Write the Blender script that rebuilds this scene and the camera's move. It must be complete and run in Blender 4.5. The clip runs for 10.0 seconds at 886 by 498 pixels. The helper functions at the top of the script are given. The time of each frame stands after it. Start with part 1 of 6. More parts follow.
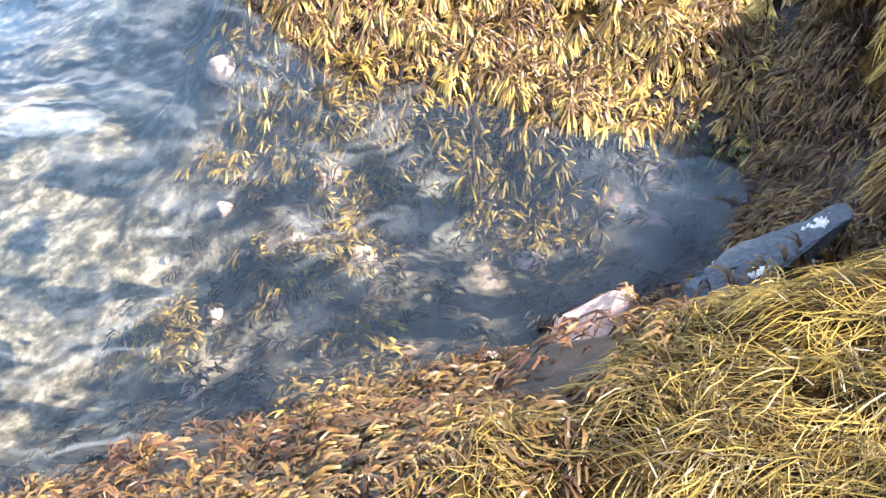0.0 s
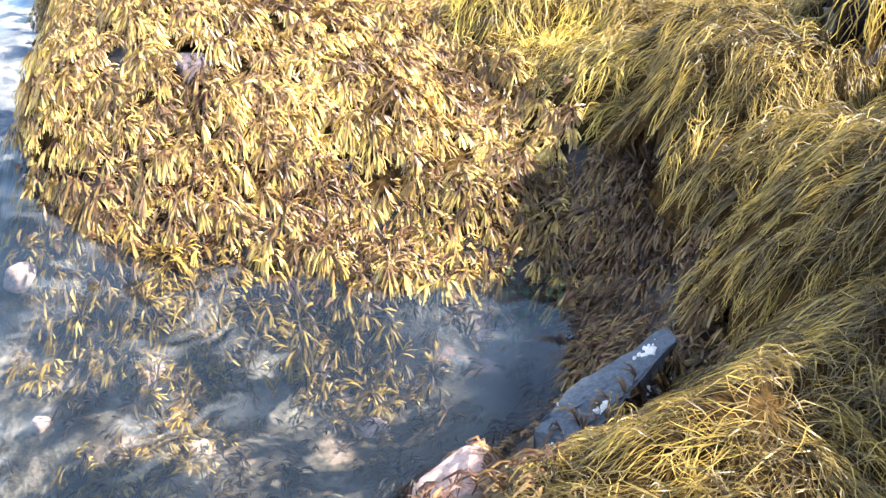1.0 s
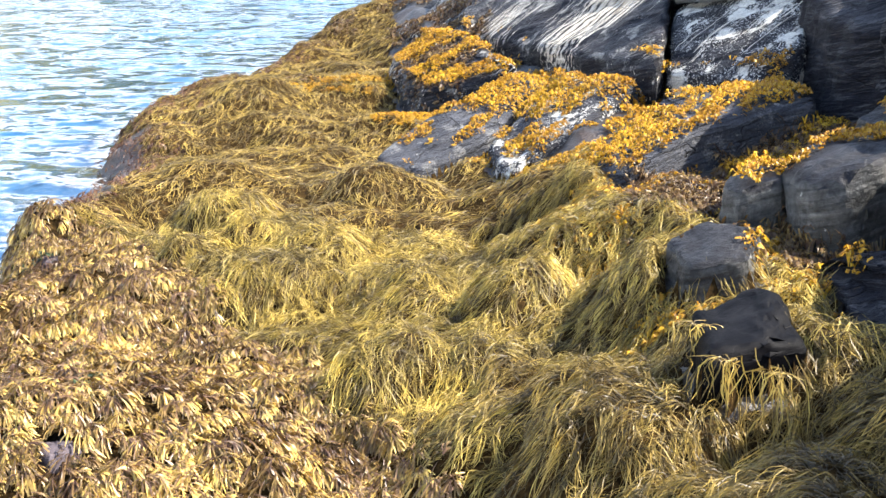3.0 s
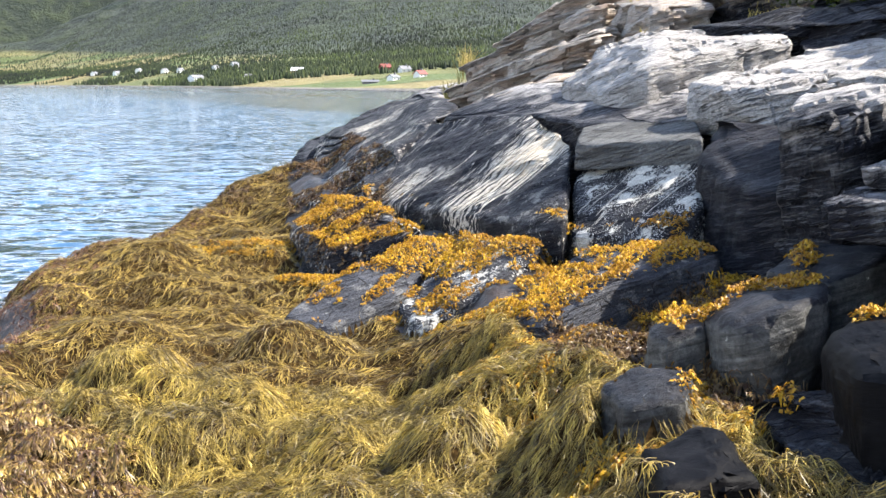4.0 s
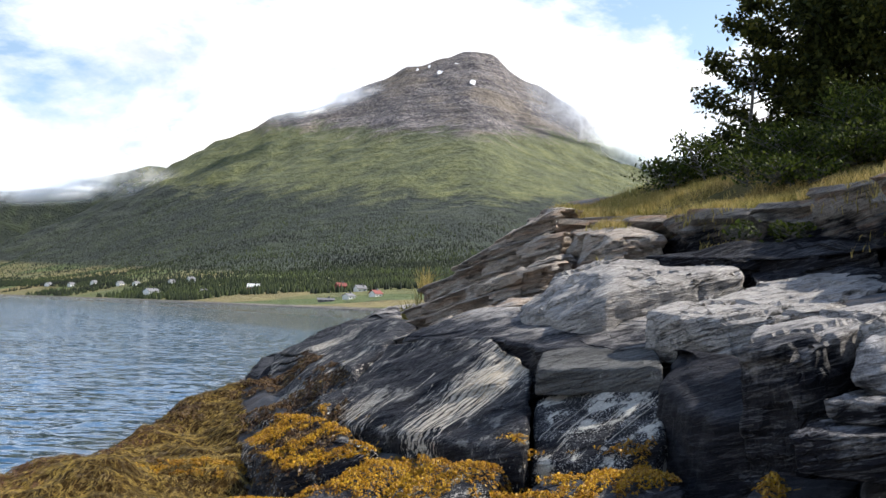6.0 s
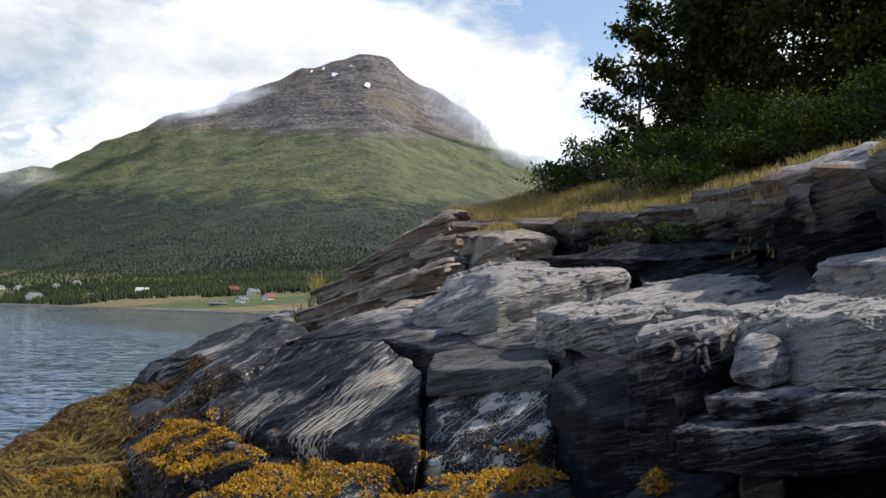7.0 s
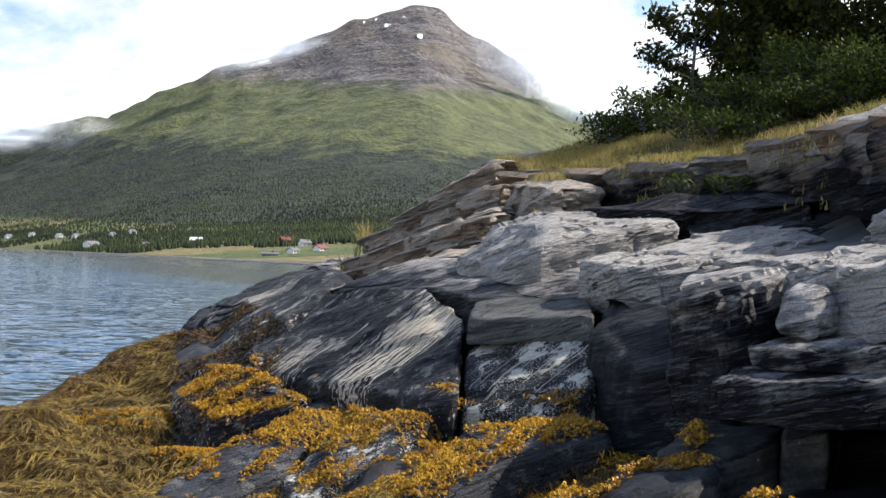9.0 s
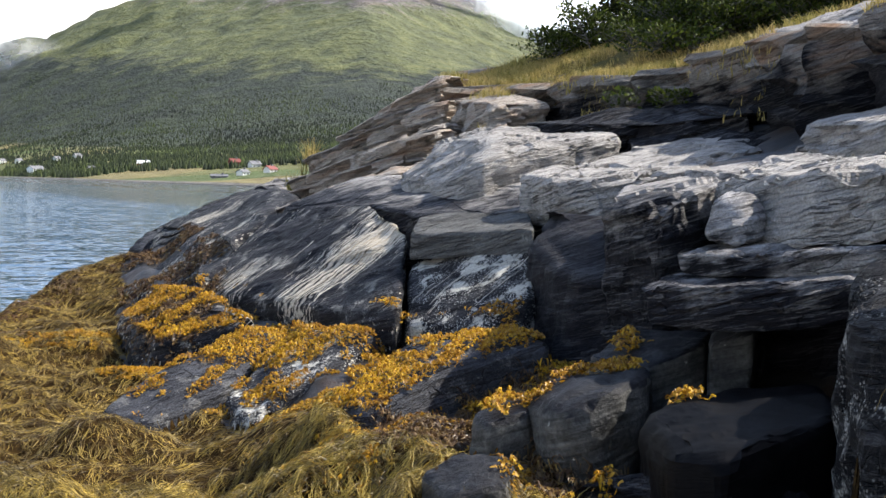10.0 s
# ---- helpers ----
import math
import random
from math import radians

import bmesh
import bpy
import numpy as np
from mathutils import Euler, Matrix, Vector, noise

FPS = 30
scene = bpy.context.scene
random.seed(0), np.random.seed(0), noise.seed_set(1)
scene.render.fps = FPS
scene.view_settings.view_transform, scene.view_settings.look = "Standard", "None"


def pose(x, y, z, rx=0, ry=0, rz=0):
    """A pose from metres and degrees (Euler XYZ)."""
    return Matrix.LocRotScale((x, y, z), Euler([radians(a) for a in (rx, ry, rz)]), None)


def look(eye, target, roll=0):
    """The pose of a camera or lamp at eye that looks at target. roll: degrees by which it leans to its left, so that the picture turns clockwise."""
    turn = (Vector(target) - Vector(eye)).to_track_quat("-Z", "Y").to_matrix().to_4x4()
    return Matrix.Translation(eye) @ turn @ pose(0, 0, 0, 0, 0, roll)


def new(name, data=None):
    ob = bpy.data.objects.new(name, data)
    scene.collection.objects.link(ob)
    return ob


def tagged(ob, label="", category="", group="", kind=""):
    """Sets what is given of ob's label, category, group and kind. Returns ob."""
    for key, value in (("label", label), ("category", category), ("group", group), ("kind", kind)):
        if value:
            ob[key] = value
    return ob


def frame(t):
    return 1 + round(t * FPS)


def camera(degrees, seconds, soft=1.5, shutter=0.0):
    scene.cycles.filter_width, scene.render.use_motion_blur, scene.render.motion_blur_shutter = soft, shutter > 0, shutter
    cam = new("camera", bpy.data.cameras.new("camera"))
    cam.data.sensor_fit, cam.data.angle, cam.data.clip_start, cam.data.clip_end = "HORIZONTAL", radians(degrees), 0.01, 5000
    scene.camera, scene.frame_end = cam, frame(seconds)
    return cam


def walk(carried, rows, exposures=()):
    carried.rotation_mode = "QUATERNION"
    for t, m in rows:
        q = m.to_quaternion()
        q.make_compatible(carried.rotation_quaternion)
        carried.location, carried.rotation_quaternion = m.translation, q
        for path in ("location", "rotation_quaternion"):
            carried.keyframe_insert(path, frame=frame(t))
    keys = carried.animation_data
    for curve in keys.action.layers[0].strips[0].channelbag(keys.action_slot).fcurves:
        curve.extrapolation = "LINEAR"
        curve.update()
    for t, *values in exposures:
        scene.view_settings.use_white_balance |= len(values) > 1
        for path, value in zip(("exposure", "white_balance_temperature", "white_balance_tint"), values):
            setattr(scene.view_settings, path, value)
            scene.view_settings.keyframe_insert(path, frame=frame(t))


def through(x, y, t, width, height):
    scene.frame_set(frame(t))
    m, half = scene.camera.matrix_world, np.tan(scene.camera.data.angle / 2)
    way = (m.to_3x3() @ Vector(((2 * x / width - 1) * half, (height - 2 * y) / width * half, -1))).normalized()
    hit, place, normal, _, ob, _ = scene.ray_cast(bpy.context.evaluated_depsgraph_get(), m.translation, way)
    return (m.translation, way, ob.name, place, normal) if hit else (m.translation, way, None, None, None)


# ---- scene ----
# Camera: a person stands on the shore, tilts a phone up from the water and pans across the rocks.
cam = camera(46.0, 10.0)
PATH = [
    (0.0, 0.472, 0.007, 2.501, 45.00, 2.29, 28.14),
    (0.5, 0.408, -0.008, 2.559, 47.49, 1.37, 18.21),
    (0.7, 0.381, -0.009, 2.556, 49.54, 0.74, 16.20),
    (1.0, 0.371, -0.003, 2.549, 52.95, 1.44, 14.60),
    (1.5, 0.374, 0.015, 2.597, 56.12, 2.39, 12.11),
    (2.0, 0.362, 0.020, 2.600, 60.60, 1.42, 11.62),
    (2.5, 0.381, 0.022, 2.633, 65.48, 0.79, 11.32),
    (3.0, 0.401, 0.058, 2.661, 71.42, 1.35, 7.71),
    (3.2, 0.412, 0.059, 2.657, 72.95, 1.15, 6.47),
    (4.3, 0.019, 0.029, 2.453, 83.86, -0.66, 0.21),
    (4.5, 0.000, 0.000, 2.450, 85.30, -1.00, -0.00),
    (5.0, 0.019, 0.043, 2.494, 88.73, -1.29, -0.44),
    (5.5, 0.040, 0.075, 2.522, 91.66, -1.69, -0.52),
    (5.7, 0.039, 0.081, 2.518, 92.62, -1.85, -0.73),
    (6.8, 0.091, 0.103, 2.491, 93.49, -0.94, -5.18),
    (7.0, 0.086, 0.110, 2.495, 93.45, -1.35, -6.97),
    (7.5, 0.071, 0.130, 2.490, 93.25, -2.06, -10.07),
    (8.0, 0.072, 0.146, 2.486, 92.72, -1.77, -10.62),
    (8.5, 0.127, 0.192, 2.471, 91.56, -1.17, -7.92),
    (9.0, 0.187, 0.242, 2.445, 90.79, -2.13, -4.22),
    (9.5, 0.267, 0.190, 2.428, 88.40, -1.44, -3.50),
    (10.0, 0.285, 0.168, 2.413, 86.43, -1.19, -6.85),
]

EXPOSURES = [(0.0, 2.5), (1.0, 2.46), (2.5, 1.98), (3.2, 1.86), (4.5, 1.32), (5.5, 0.8), (7.0, 0.0), (8.0, 0.36), (9.0, 0.5), (9.5, 0.55), (10.0, 0.8)]
walk(cam, [(t, pose(x, y, z, rx, ry, rz)) for t, x, y, z, rx, ry, rz in PATH], EXPOSURES)

# ---------------------------------------------------------------- light
SUN_AZ, SUN_EL = 74.0, 44.0          # clockwise from the +y axis; above the horizon
world = bpy.data.worlds.new("sky")
scene.world = world
world.use_nodes = True
sun_data = bpy.data.lights.new("sun", "SUN")
sun_data.energy, sun_data.angle, sun_data.color = 5.0, radians(0.6), (1.0, 0.945, 0.86)
sun = new("sun", sun_data)
toward = Vector((math.sin(radians(SUN_AZ)) * math.cos(radians(SUN_EL)), math.cos(radians(SUN_AZ)) * math.cos(radians(SUN_EL)), math.sin(radians(SUN_EL))))
sun.matrix_world = look(toward * 50, (0, 0, 0))


# ---------------------------------------------------------------- node helpers
def nd(nt, kind, ins=None, out=0, operation="", use_clamp=False):
    """A node; ins maps input names or numbers to values or sockets. Returns the output socket."""
    n = nt.nodes.new(kind)
    if operation:
        n.operation = operation
    if use_clamp:
        n.use_clamp = True
    for k, v in (ins or {}).items():
        if isinstance(v, bpy.types.NodeSocket):
            nt.links.new(v, n.inputs[k])
        else:
            n.inputs[k].default_value = v
    return n.outputs[out] if len(n.outputs) else None


def ramp(nt, fac, *stops, mode="LINEAR"):
    n = nt.nodes.new("ShaderNodeValToRGB")
    n.color_ramp.interpolation = mode
    e = n.color_ramp.elements
    while len(e) < len(stops):
        e.new(0.5)
    for el, (pos, col) in zip(e, stops):
        el.position = pos
        el.color = (col, col, col, 1) if isinstance(col, (int, float)) else (*col, 1)
    nt.links.new(fac, n.inputs[0])
    return n.outputs[0]


def mix(nt, fac, a, b, blend="MIX"):
    n = nt.nodes.new("ShaderNodeMix")
    n.data_type, n.blend_type = "RGBA", blend
    for sock, v in ((n.inputs[0], fac), (n.inputs[6], a), (n.inputs[7], b)):
        if isinstance(v, bpy.types.NodeSocket):
            nt.links.new(v, sock)
        elif isinstance(v, (int, float)):
            sock.default_value = v
        else:
            sock.default_value = (*v, 1)
    return n.outputs[2]


def mathn(nt, op, a, b=0.0, c=0.0, clamp=False):
    return nd(nt, "ShaderNodeMath", {0: a, 1: b, 2: c}, operation=op, use_clamp=clamp)


def noise_tex(nt, vec, scale, detail=4.0, rough=0.55, dist=0.0):
    return nd(nt, "ShaderNodeTexNoise", {"Vector": vec, "Scale": scale, "Detail": detail, "Roughness": rough, "Distortion": dist})


def position(nt):
    return nd(nt, "ShaderNodeNewGeometry")


def attribute(nt, name):
    n = nt.nodes.new("ShaderNodeAttribute")
    n.attribute_name = name
    return n.outputs[2]


def squeezed(nt, vec, axes):
    """Coordinates along three directions, each with its own scale: axes is three (direction, scale)."""
    vals = []
    for d, s in axes:
        dot = nd(nt, "ShaderNodeVectorMath", {0: vec, 1: Vector(d).normalized()}, out=1, operation="DOT_PRODUCT")
        vals.append(mathn(nt, "MULTIPLY", dot, s))
    return nd(nt, "ShaderNodeCombineXYZ", {0: vals[0], 1: vals[1], 2: vals[2]})


def material(name, rough=0.6):
    m = bpy.data.materials.new(name)
    m.use_nodes = True
    nt = m.node_tree
    b = nt.nodes["Principled BSDF"]
    b.inputs["Roughness"].default_value = rough
    return m, nt, b


def bump(nt, bsdf, height, strength=0.4, distance=0.02):
    nrm = nd(nt, "ShaderNodeBump", {"Strength": strength, "Distance": distance, "Height": height})
    nt.links.new(nrm, bsdf.inputs["Normal"])


# sky: blue with broken white cloud
wt = world.node_tree
wt.nodes.clear()
coord = nd(wt, "ShaderNodeTexCoord")
sky_node = wt.nodes.new("ShaderNodeTexSky")
sky_node.sky_type, sky_node.sun_disc = "NISHITA", False
sky_node.sun_elevation, sky_node.sun_rotation = radians(SUN_EL), radians(SUN_AZ)
sky = sky_node.outputs[0]
flat = nd(wt, "ShaderNodeVectorMath", {0: coord, 1: (1.0, 1.0, 2.2)}, operation="MULTIPLY")
big = noise_tex(wt, flat, 3.1, 9.0, 0.58, 0.3)
height = nd(wt, "ShaderNodeSeparateXYZ", {0: coord}, out=2)
thin_above = nd(wt, "ShaderNodeMapRange", {0: height, 1: 0.20, 2: 0.5, 3: 0.0, 4: 0.30})
cover = ramp(wt, mathn(wt, "SUBTRACT", big, thin_above), (0.37, 0.0), (0.46, 1.0))
tone = noise_tex(wt, flat, 5.0, 6.0, 0.6)
cloud_col = ramp(wt, tone, (0.34, (0.60, 0.64, 0.71)), (0.54, (1.0, 1.0, 1.0)))
bg_sky = nd(wt, "ShaderNodeBackground", {"Color": sky, "Strength": 0.15})
bg_cloud = nd(wt, "ShaderNodeBackground", {"Color": cloud_col, "Strength": 1.15})
both = nd(wt, "ShaderNodeMixShader", {0: cover, 1: bg_sky, 2: bg_cloud})
nd(wt, "ShaderNodeOutputWorld", {0: both})

# ---------------------------------------------------------------- materials
BEDDING = ((-0.28, 0.12, 0.95), (0.95, 0.1, 0.27), (0.1, -0.98, 0.15))   # across the layers, up the dip, along the strike


def rock_material(name, dark_to=2.0, streak=0.0, barnacle=0.0, rust=0.0, dry=(0.41, 0.385, 0.365), vein=0.7, plain=False, coal=1.0):
    """Layered schist: light and dry above dark_to, mostly the tide mark, black and smooth below it."""
    m, nt, b = material(name)
    pos = position(nt)
    lay = squeezed(nt, pos, ((BEDDING[0], 15.0), (BEDDING[1], 1.9), (BEDDING[2], 1.9)))
    layers = noise_tex(nt, lay, 1.0, 8.0, 0.66, 0.25)
    soft = noise_tex(nt, pos, 1.7, 5.0, 0.6)
    fine = noise_tex(nt, pos, 62.0, 9.0, 0.75)
    lichen = noise_tex(nt, pos, 7.0, 6.0, 0.7)
    thin = noise_tex(nt, squeezed(nt, pos, ((BEDDING[0], 60.0), (BEDDING[1], 3.0), (BEDDING[2], 3.0))), 1.0, 6.0, 0.62, 0.2)
    light = ramp(nt, layers, (0.34, (dry[0] * 0.78, dry[1] * 0.77, dry[2] * 0.77)), (0.45, dry), (0.56, (dry[0] * 1.15, dry[1] * 1.15, dry[2] * 1.15)), (0.62, (dry[0] * 0.88, dry[1] * 0.88, dry[2] * 0.88)), (0.68, (dry[0] * 1.25, dry[1] * 1.25, dry[2] * 1.24)))
    light = mix(nt, 1.0, light, ramp(nt, thin, (0.36, 0.6), (0.43, 0.94), (0.6, 1.1)), "MULTIPLY")
    wave = nd(nt, "ShaderNodeVectorMath", {0: pos, 1: nd(nt, "ShaderNodeVectorMath", {0: nd(nt, "ShaderNodeTexNoise", {"Vector": pos, "Scale": 1.1, "Detail": 3.0}, out=1), 1: (0.0, 0.0, 0.22)}, operation="MULTIPLY")}, operation="ADD")
    sheets = noise_tex(nt, squeezed(nt, wave, ((BEDDING[0], 21.0), (BEDDING[1], 0.9), (BEDDING[2], 0.9))), 1.0, 4.0, 0.55)
    parting = mathn(nt, "MULTIPLY", ramp(nt, sheets, (0.48, 0.0), (0.5, 1.0), (0.52, 0.0)), ramp(nt, noise_tex(nt, pos, 2.3, 3.0, 0.5), (0.42, 0.15), (0.6, 1.0)))
    parting = mathn(nt, "MULTIPLY", parting, 0.0 if plain else 1.0)
    light = mix(nt, mathn(nt, "MULTIPLY", parting, 0.9), light, (0.03, 0.028, 0.027))
    grime = noise_tex(nt, pos, 11.0, 9.0, 0.72, 0.4)
    light = mix(nt, ramp(nt, grime, (0.56, 0.0), (0.64, 0.45)), light, (0.075, 0.071, 0.068))
    light = mix(nt, ramp(nt, soft, (0.50, 0.0), (0.62, 0.5)), light, (dry[0] * 0.6, dry[1] * 0.6, dry[2] * 0.6))
    light = mix(nt, ramp(nt, lichen, (0.62, 0.0), (0.70, 0.6)), light, (0.50, 0.50, 0.46))
    if plain:
        light = mix(nt, soft, (dry[0] * 0.8, dry[1] * 0.8, dry[2] * 0.8), (dry[0] * 1.2, dry[1] * 1.2, dry[2] * 1.2))
    if rust:
        light = mix(nt, ramp(nt, noise_tex(nt, lay, 0.45, 5.0, 0.6), (0.48, 0.0), (0.66, rust)), light, (0.25, 0.13, 0.06))
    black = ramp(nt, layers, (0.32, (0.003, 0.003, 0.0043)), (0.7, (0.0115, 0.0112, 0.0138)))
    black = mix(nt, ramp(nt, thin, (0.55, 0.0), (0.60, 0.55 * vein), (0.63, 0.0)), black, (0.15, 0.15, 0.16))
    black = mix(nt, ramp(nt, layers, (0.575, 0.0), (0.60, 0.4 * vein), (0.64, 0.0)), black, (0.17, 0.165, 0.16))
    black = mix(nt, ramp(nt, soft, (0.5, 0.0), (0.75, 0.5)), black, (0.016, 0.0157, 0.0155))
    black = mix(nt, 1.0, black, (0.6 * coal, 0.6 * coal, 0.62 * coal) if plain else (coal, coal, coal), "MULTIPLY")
    z = nd(nt, "ShaderNodeSeparateXYZ", {0: pos}, out=2)
    edge = mathn(nt, "ADD", z, mathn(nt, "MULTIPLY", mathn(nt, "SUBTRACT", soft, 0.5), 1.5))
    edge = mathn(nt, "ADD", edge, mathn(nt, "MULTIPLY", mathn(nt, "SUBTRACT", layers, 0.5), 0.9))
    mask = nd(nt, "ShaderNodeMapRange", {0: edge, 1: dark_to - 0.16, 2: dark_to + 0.2})
    col = mix(nt, mask, black, light)
    if streak:
        run = squeezed(nt, pos, (((0.737, 0.388, 0.553), 0.35), ((-0.466, 0.885, 0.0), 27.0), ((-0.489, -0.258, 0.833), 20.0)))
        bands = noise_tex(nt, run, 1.0, 4.0, 0.6, 0.0)
        where = noise_tex(nt, pos, 0.75, 1.0, 0.4)
        away = nd(nt, "ShaderNodeVectorMath", {0: pos, 1: (0.4, 11.5, 1.42)}, operation="SUBTRACT")
        away = nd(nt, "ShaderNodeVectorMath", {0: squeezed(nt, away, (((0.737, 0.388, 0.553), 0.55), ((-0.466, 0.885, 0.0), 1.5), ((-0.489, -0.258, 0.833), 0.6)))}, out=1, operation="LENGTH")
        seam = nd(nt, "ShaderNodeMapRange", {0: away, 1: 0.3, 2: 1.2, 3: 0.2, 4: -0.04})
        amount = mathn(nt, "ADD", mathn(nt, "MULTIPLY", mathn(nt, "SUBTRACT", bands, 0.2), 1.7), mathn(nt, "MULTIPLY", mathn(nt, "SUBTRACT", where, 0.5), 0.9))
        amount = mathn(nt, "ADD", amount, seam)
        pale = mix(nt, ramp(nt, bands, (0.42, 0.0), (0.6, 1.0)), (0.50, 0.40, 0.27), (0.70, 0.64, 0.54))
        col = mix(nt, ramp(nt, amount, (0.665, 0.0), (0.70, streak)), col, pale)
    if barnacle:
        dots = nd(nt, "ShaderNodeTexVoronoi", {"Vector": pos, "Scale": 55.0, "Randomness": 1.0})
        sparse = noise_tex(nt, pos, 3.3, 5.0, 0.65)
        spots = mathn(nt, "MULTIPLY", ramp(nt, dots, (0.28, 1.0), (0.4, 0.0)), ramp(nt, sparse, (0.5 - 0.08 * (barnacle > 0.9), 0.0), (0.58 - 0.06 * (barnacle > 0.9), barnacle)))
        col = mix(nt, spots, col, (0.62, 0.61, 0.57))
        col = mix(nt, ramp(nt, sparse, (0.585 - 0.03 * (barnacle > 0.9), 0.0), (0.63 - 0.03 * (barnacle > 0.9), barnacle)), col, (0.6, 0.58, 0.52))
    split_at = nd(nt, "ShaderNodeVectorMath", {0: squeezed(nt, pos, ((BEDDING[0], 5.0), (BEDDING[1], 0.7), (BEDDING[2], 0.55))), 1: nd(nt, "ShaderNodeVectorMath", {0: nd(nt, "ShaderNodeTexNoise", {"Vector": pos, "Scale": 2.5, "Detail": 5.0}, out=1), 1: (0.5, 0.5, 0.5)}, operation="MULTIPLY")}, operation="ADD")
    gap = nd(nt, "ShaderNodeTexVoronoi", {"Vector": split_at, "Scale": 1.6})
    gap.node.feature = "DISTANCE_TO_EDGE"
    crack = ramp(nt, gap, (0.0, 0.0 if plain else 1.0), (0.012, 0.0))
    col = mix(nt, mathn(nt, "MULTIPLY", crack, 0.55), col, (0.012, 0.011, 0.010))
    col = mix(nt, 1.0, col, ramp(nt, fine, (0.36, 0.62), (0.5, 1.0), (0.64, 1.35)), "MULTIPLY")
    nt.links.new(col, b.inputs["Base Color"])
    nt.links.new(nd(nt, "ShaderNodeMapRange", {0: mask, 3: 0.55, 4: 0.9}), b.inputs["Roughness"])
    b.inputs["Specular IOR Level"].default_value = 0.05 if plain else 0.08
    h = mathn(nt, "ADD", mathn(nt, "ADD", mathn(nt, "MULTIPLY", ramp(nt, layers, (0.40, 0.0), (0.44, 0.4), (0.54, 0.5), (0.57, 1.0)), 0.45), mathn(nt, "MULTIPLY", thin, 0.4)), mathn(nt, "MULTIPLY", fine, 0.28))
    h = mathn(nt, "SUBTRACT", h, mathn(nt, "MULTIPLY", parting, 0.7))
    h = mathn(nt, "SUBTRACT", h, mathn(nt, "MULTIPLY", crack, 0.8))
    bump(nt, b, h, 0.25 if plain else 0.95, 0.045)
    return m


ROCK = rock_material("layered_rock", 2.35, coal=2.2)
ROCK_HIGH = rock_material("dry_layered_rock", 1.6, rust=0.5, dry=(0.42, 0.37, 0.32))
ROCK_PALE = rock_material("pale_layered_rock", 1.75, dry=(0.40, 0.375, 0.35))
ROCK_STREAK = rock_material("streaked_black_rock", 2.75, streak=0.92, barnacle=0.3, coal=2.3, vein=0.3)
ROCK_SPECK = rock_material("speckled_black_rock", 2.85, streak=0.8, barnacle=1.0, coal=2.2, vein=0.3)
ROCK_DUSTED = rock_material("dusted_black_rock", 3.4, barnacle=0.5)
PINK_ROCK = rock_material("pink_crusted_rock", -1.6, plain=True, dry=(0.42, 0.29, 0.24))
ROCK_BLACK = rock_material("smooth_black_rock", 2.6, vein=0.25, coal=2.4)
ROCK_LOW = rock_material("ledge_rock", 2.05, coal=2.5, dry=(0.40, 0.38, 0.37))
ROCK_BLUE = rock_material("blue_grey_rock", -2.0, dry=(0.082, 0.094, 0.108), vein=0.0, plain=True)
ROCK_BARE = rock_material("bare_violet_rock", -2.0, plain=True, dry=(0.095, 0.078, 0.085))
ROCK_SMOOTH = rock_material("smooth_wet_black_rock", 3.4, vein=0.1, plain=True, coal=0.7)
ROCK_GREY = rock_material("grey_sheet_rock", 0.6, dry=(0.135, 0.134, 0.13))
ROCK_SHEET = rock_material("dark_slate_sheet", -0.5, dry=(0.066, 0.068, 0.078), barnacle=0.12)
ROCK_SHEET_SPECK = rock_material("speckled_slate_sheet", -0.5, dry=(0.05, 0.051, 0.058), barnacle=0.95)
# black up to 3.8 m: shade under the overhang, put into the cliff's colour
ROCK_CLIFF = rock_material("shade_darkened_cliff_rock", 3.8, rust=0.7, coal=1.7, dry=(0.27, 0.245, 0.22))


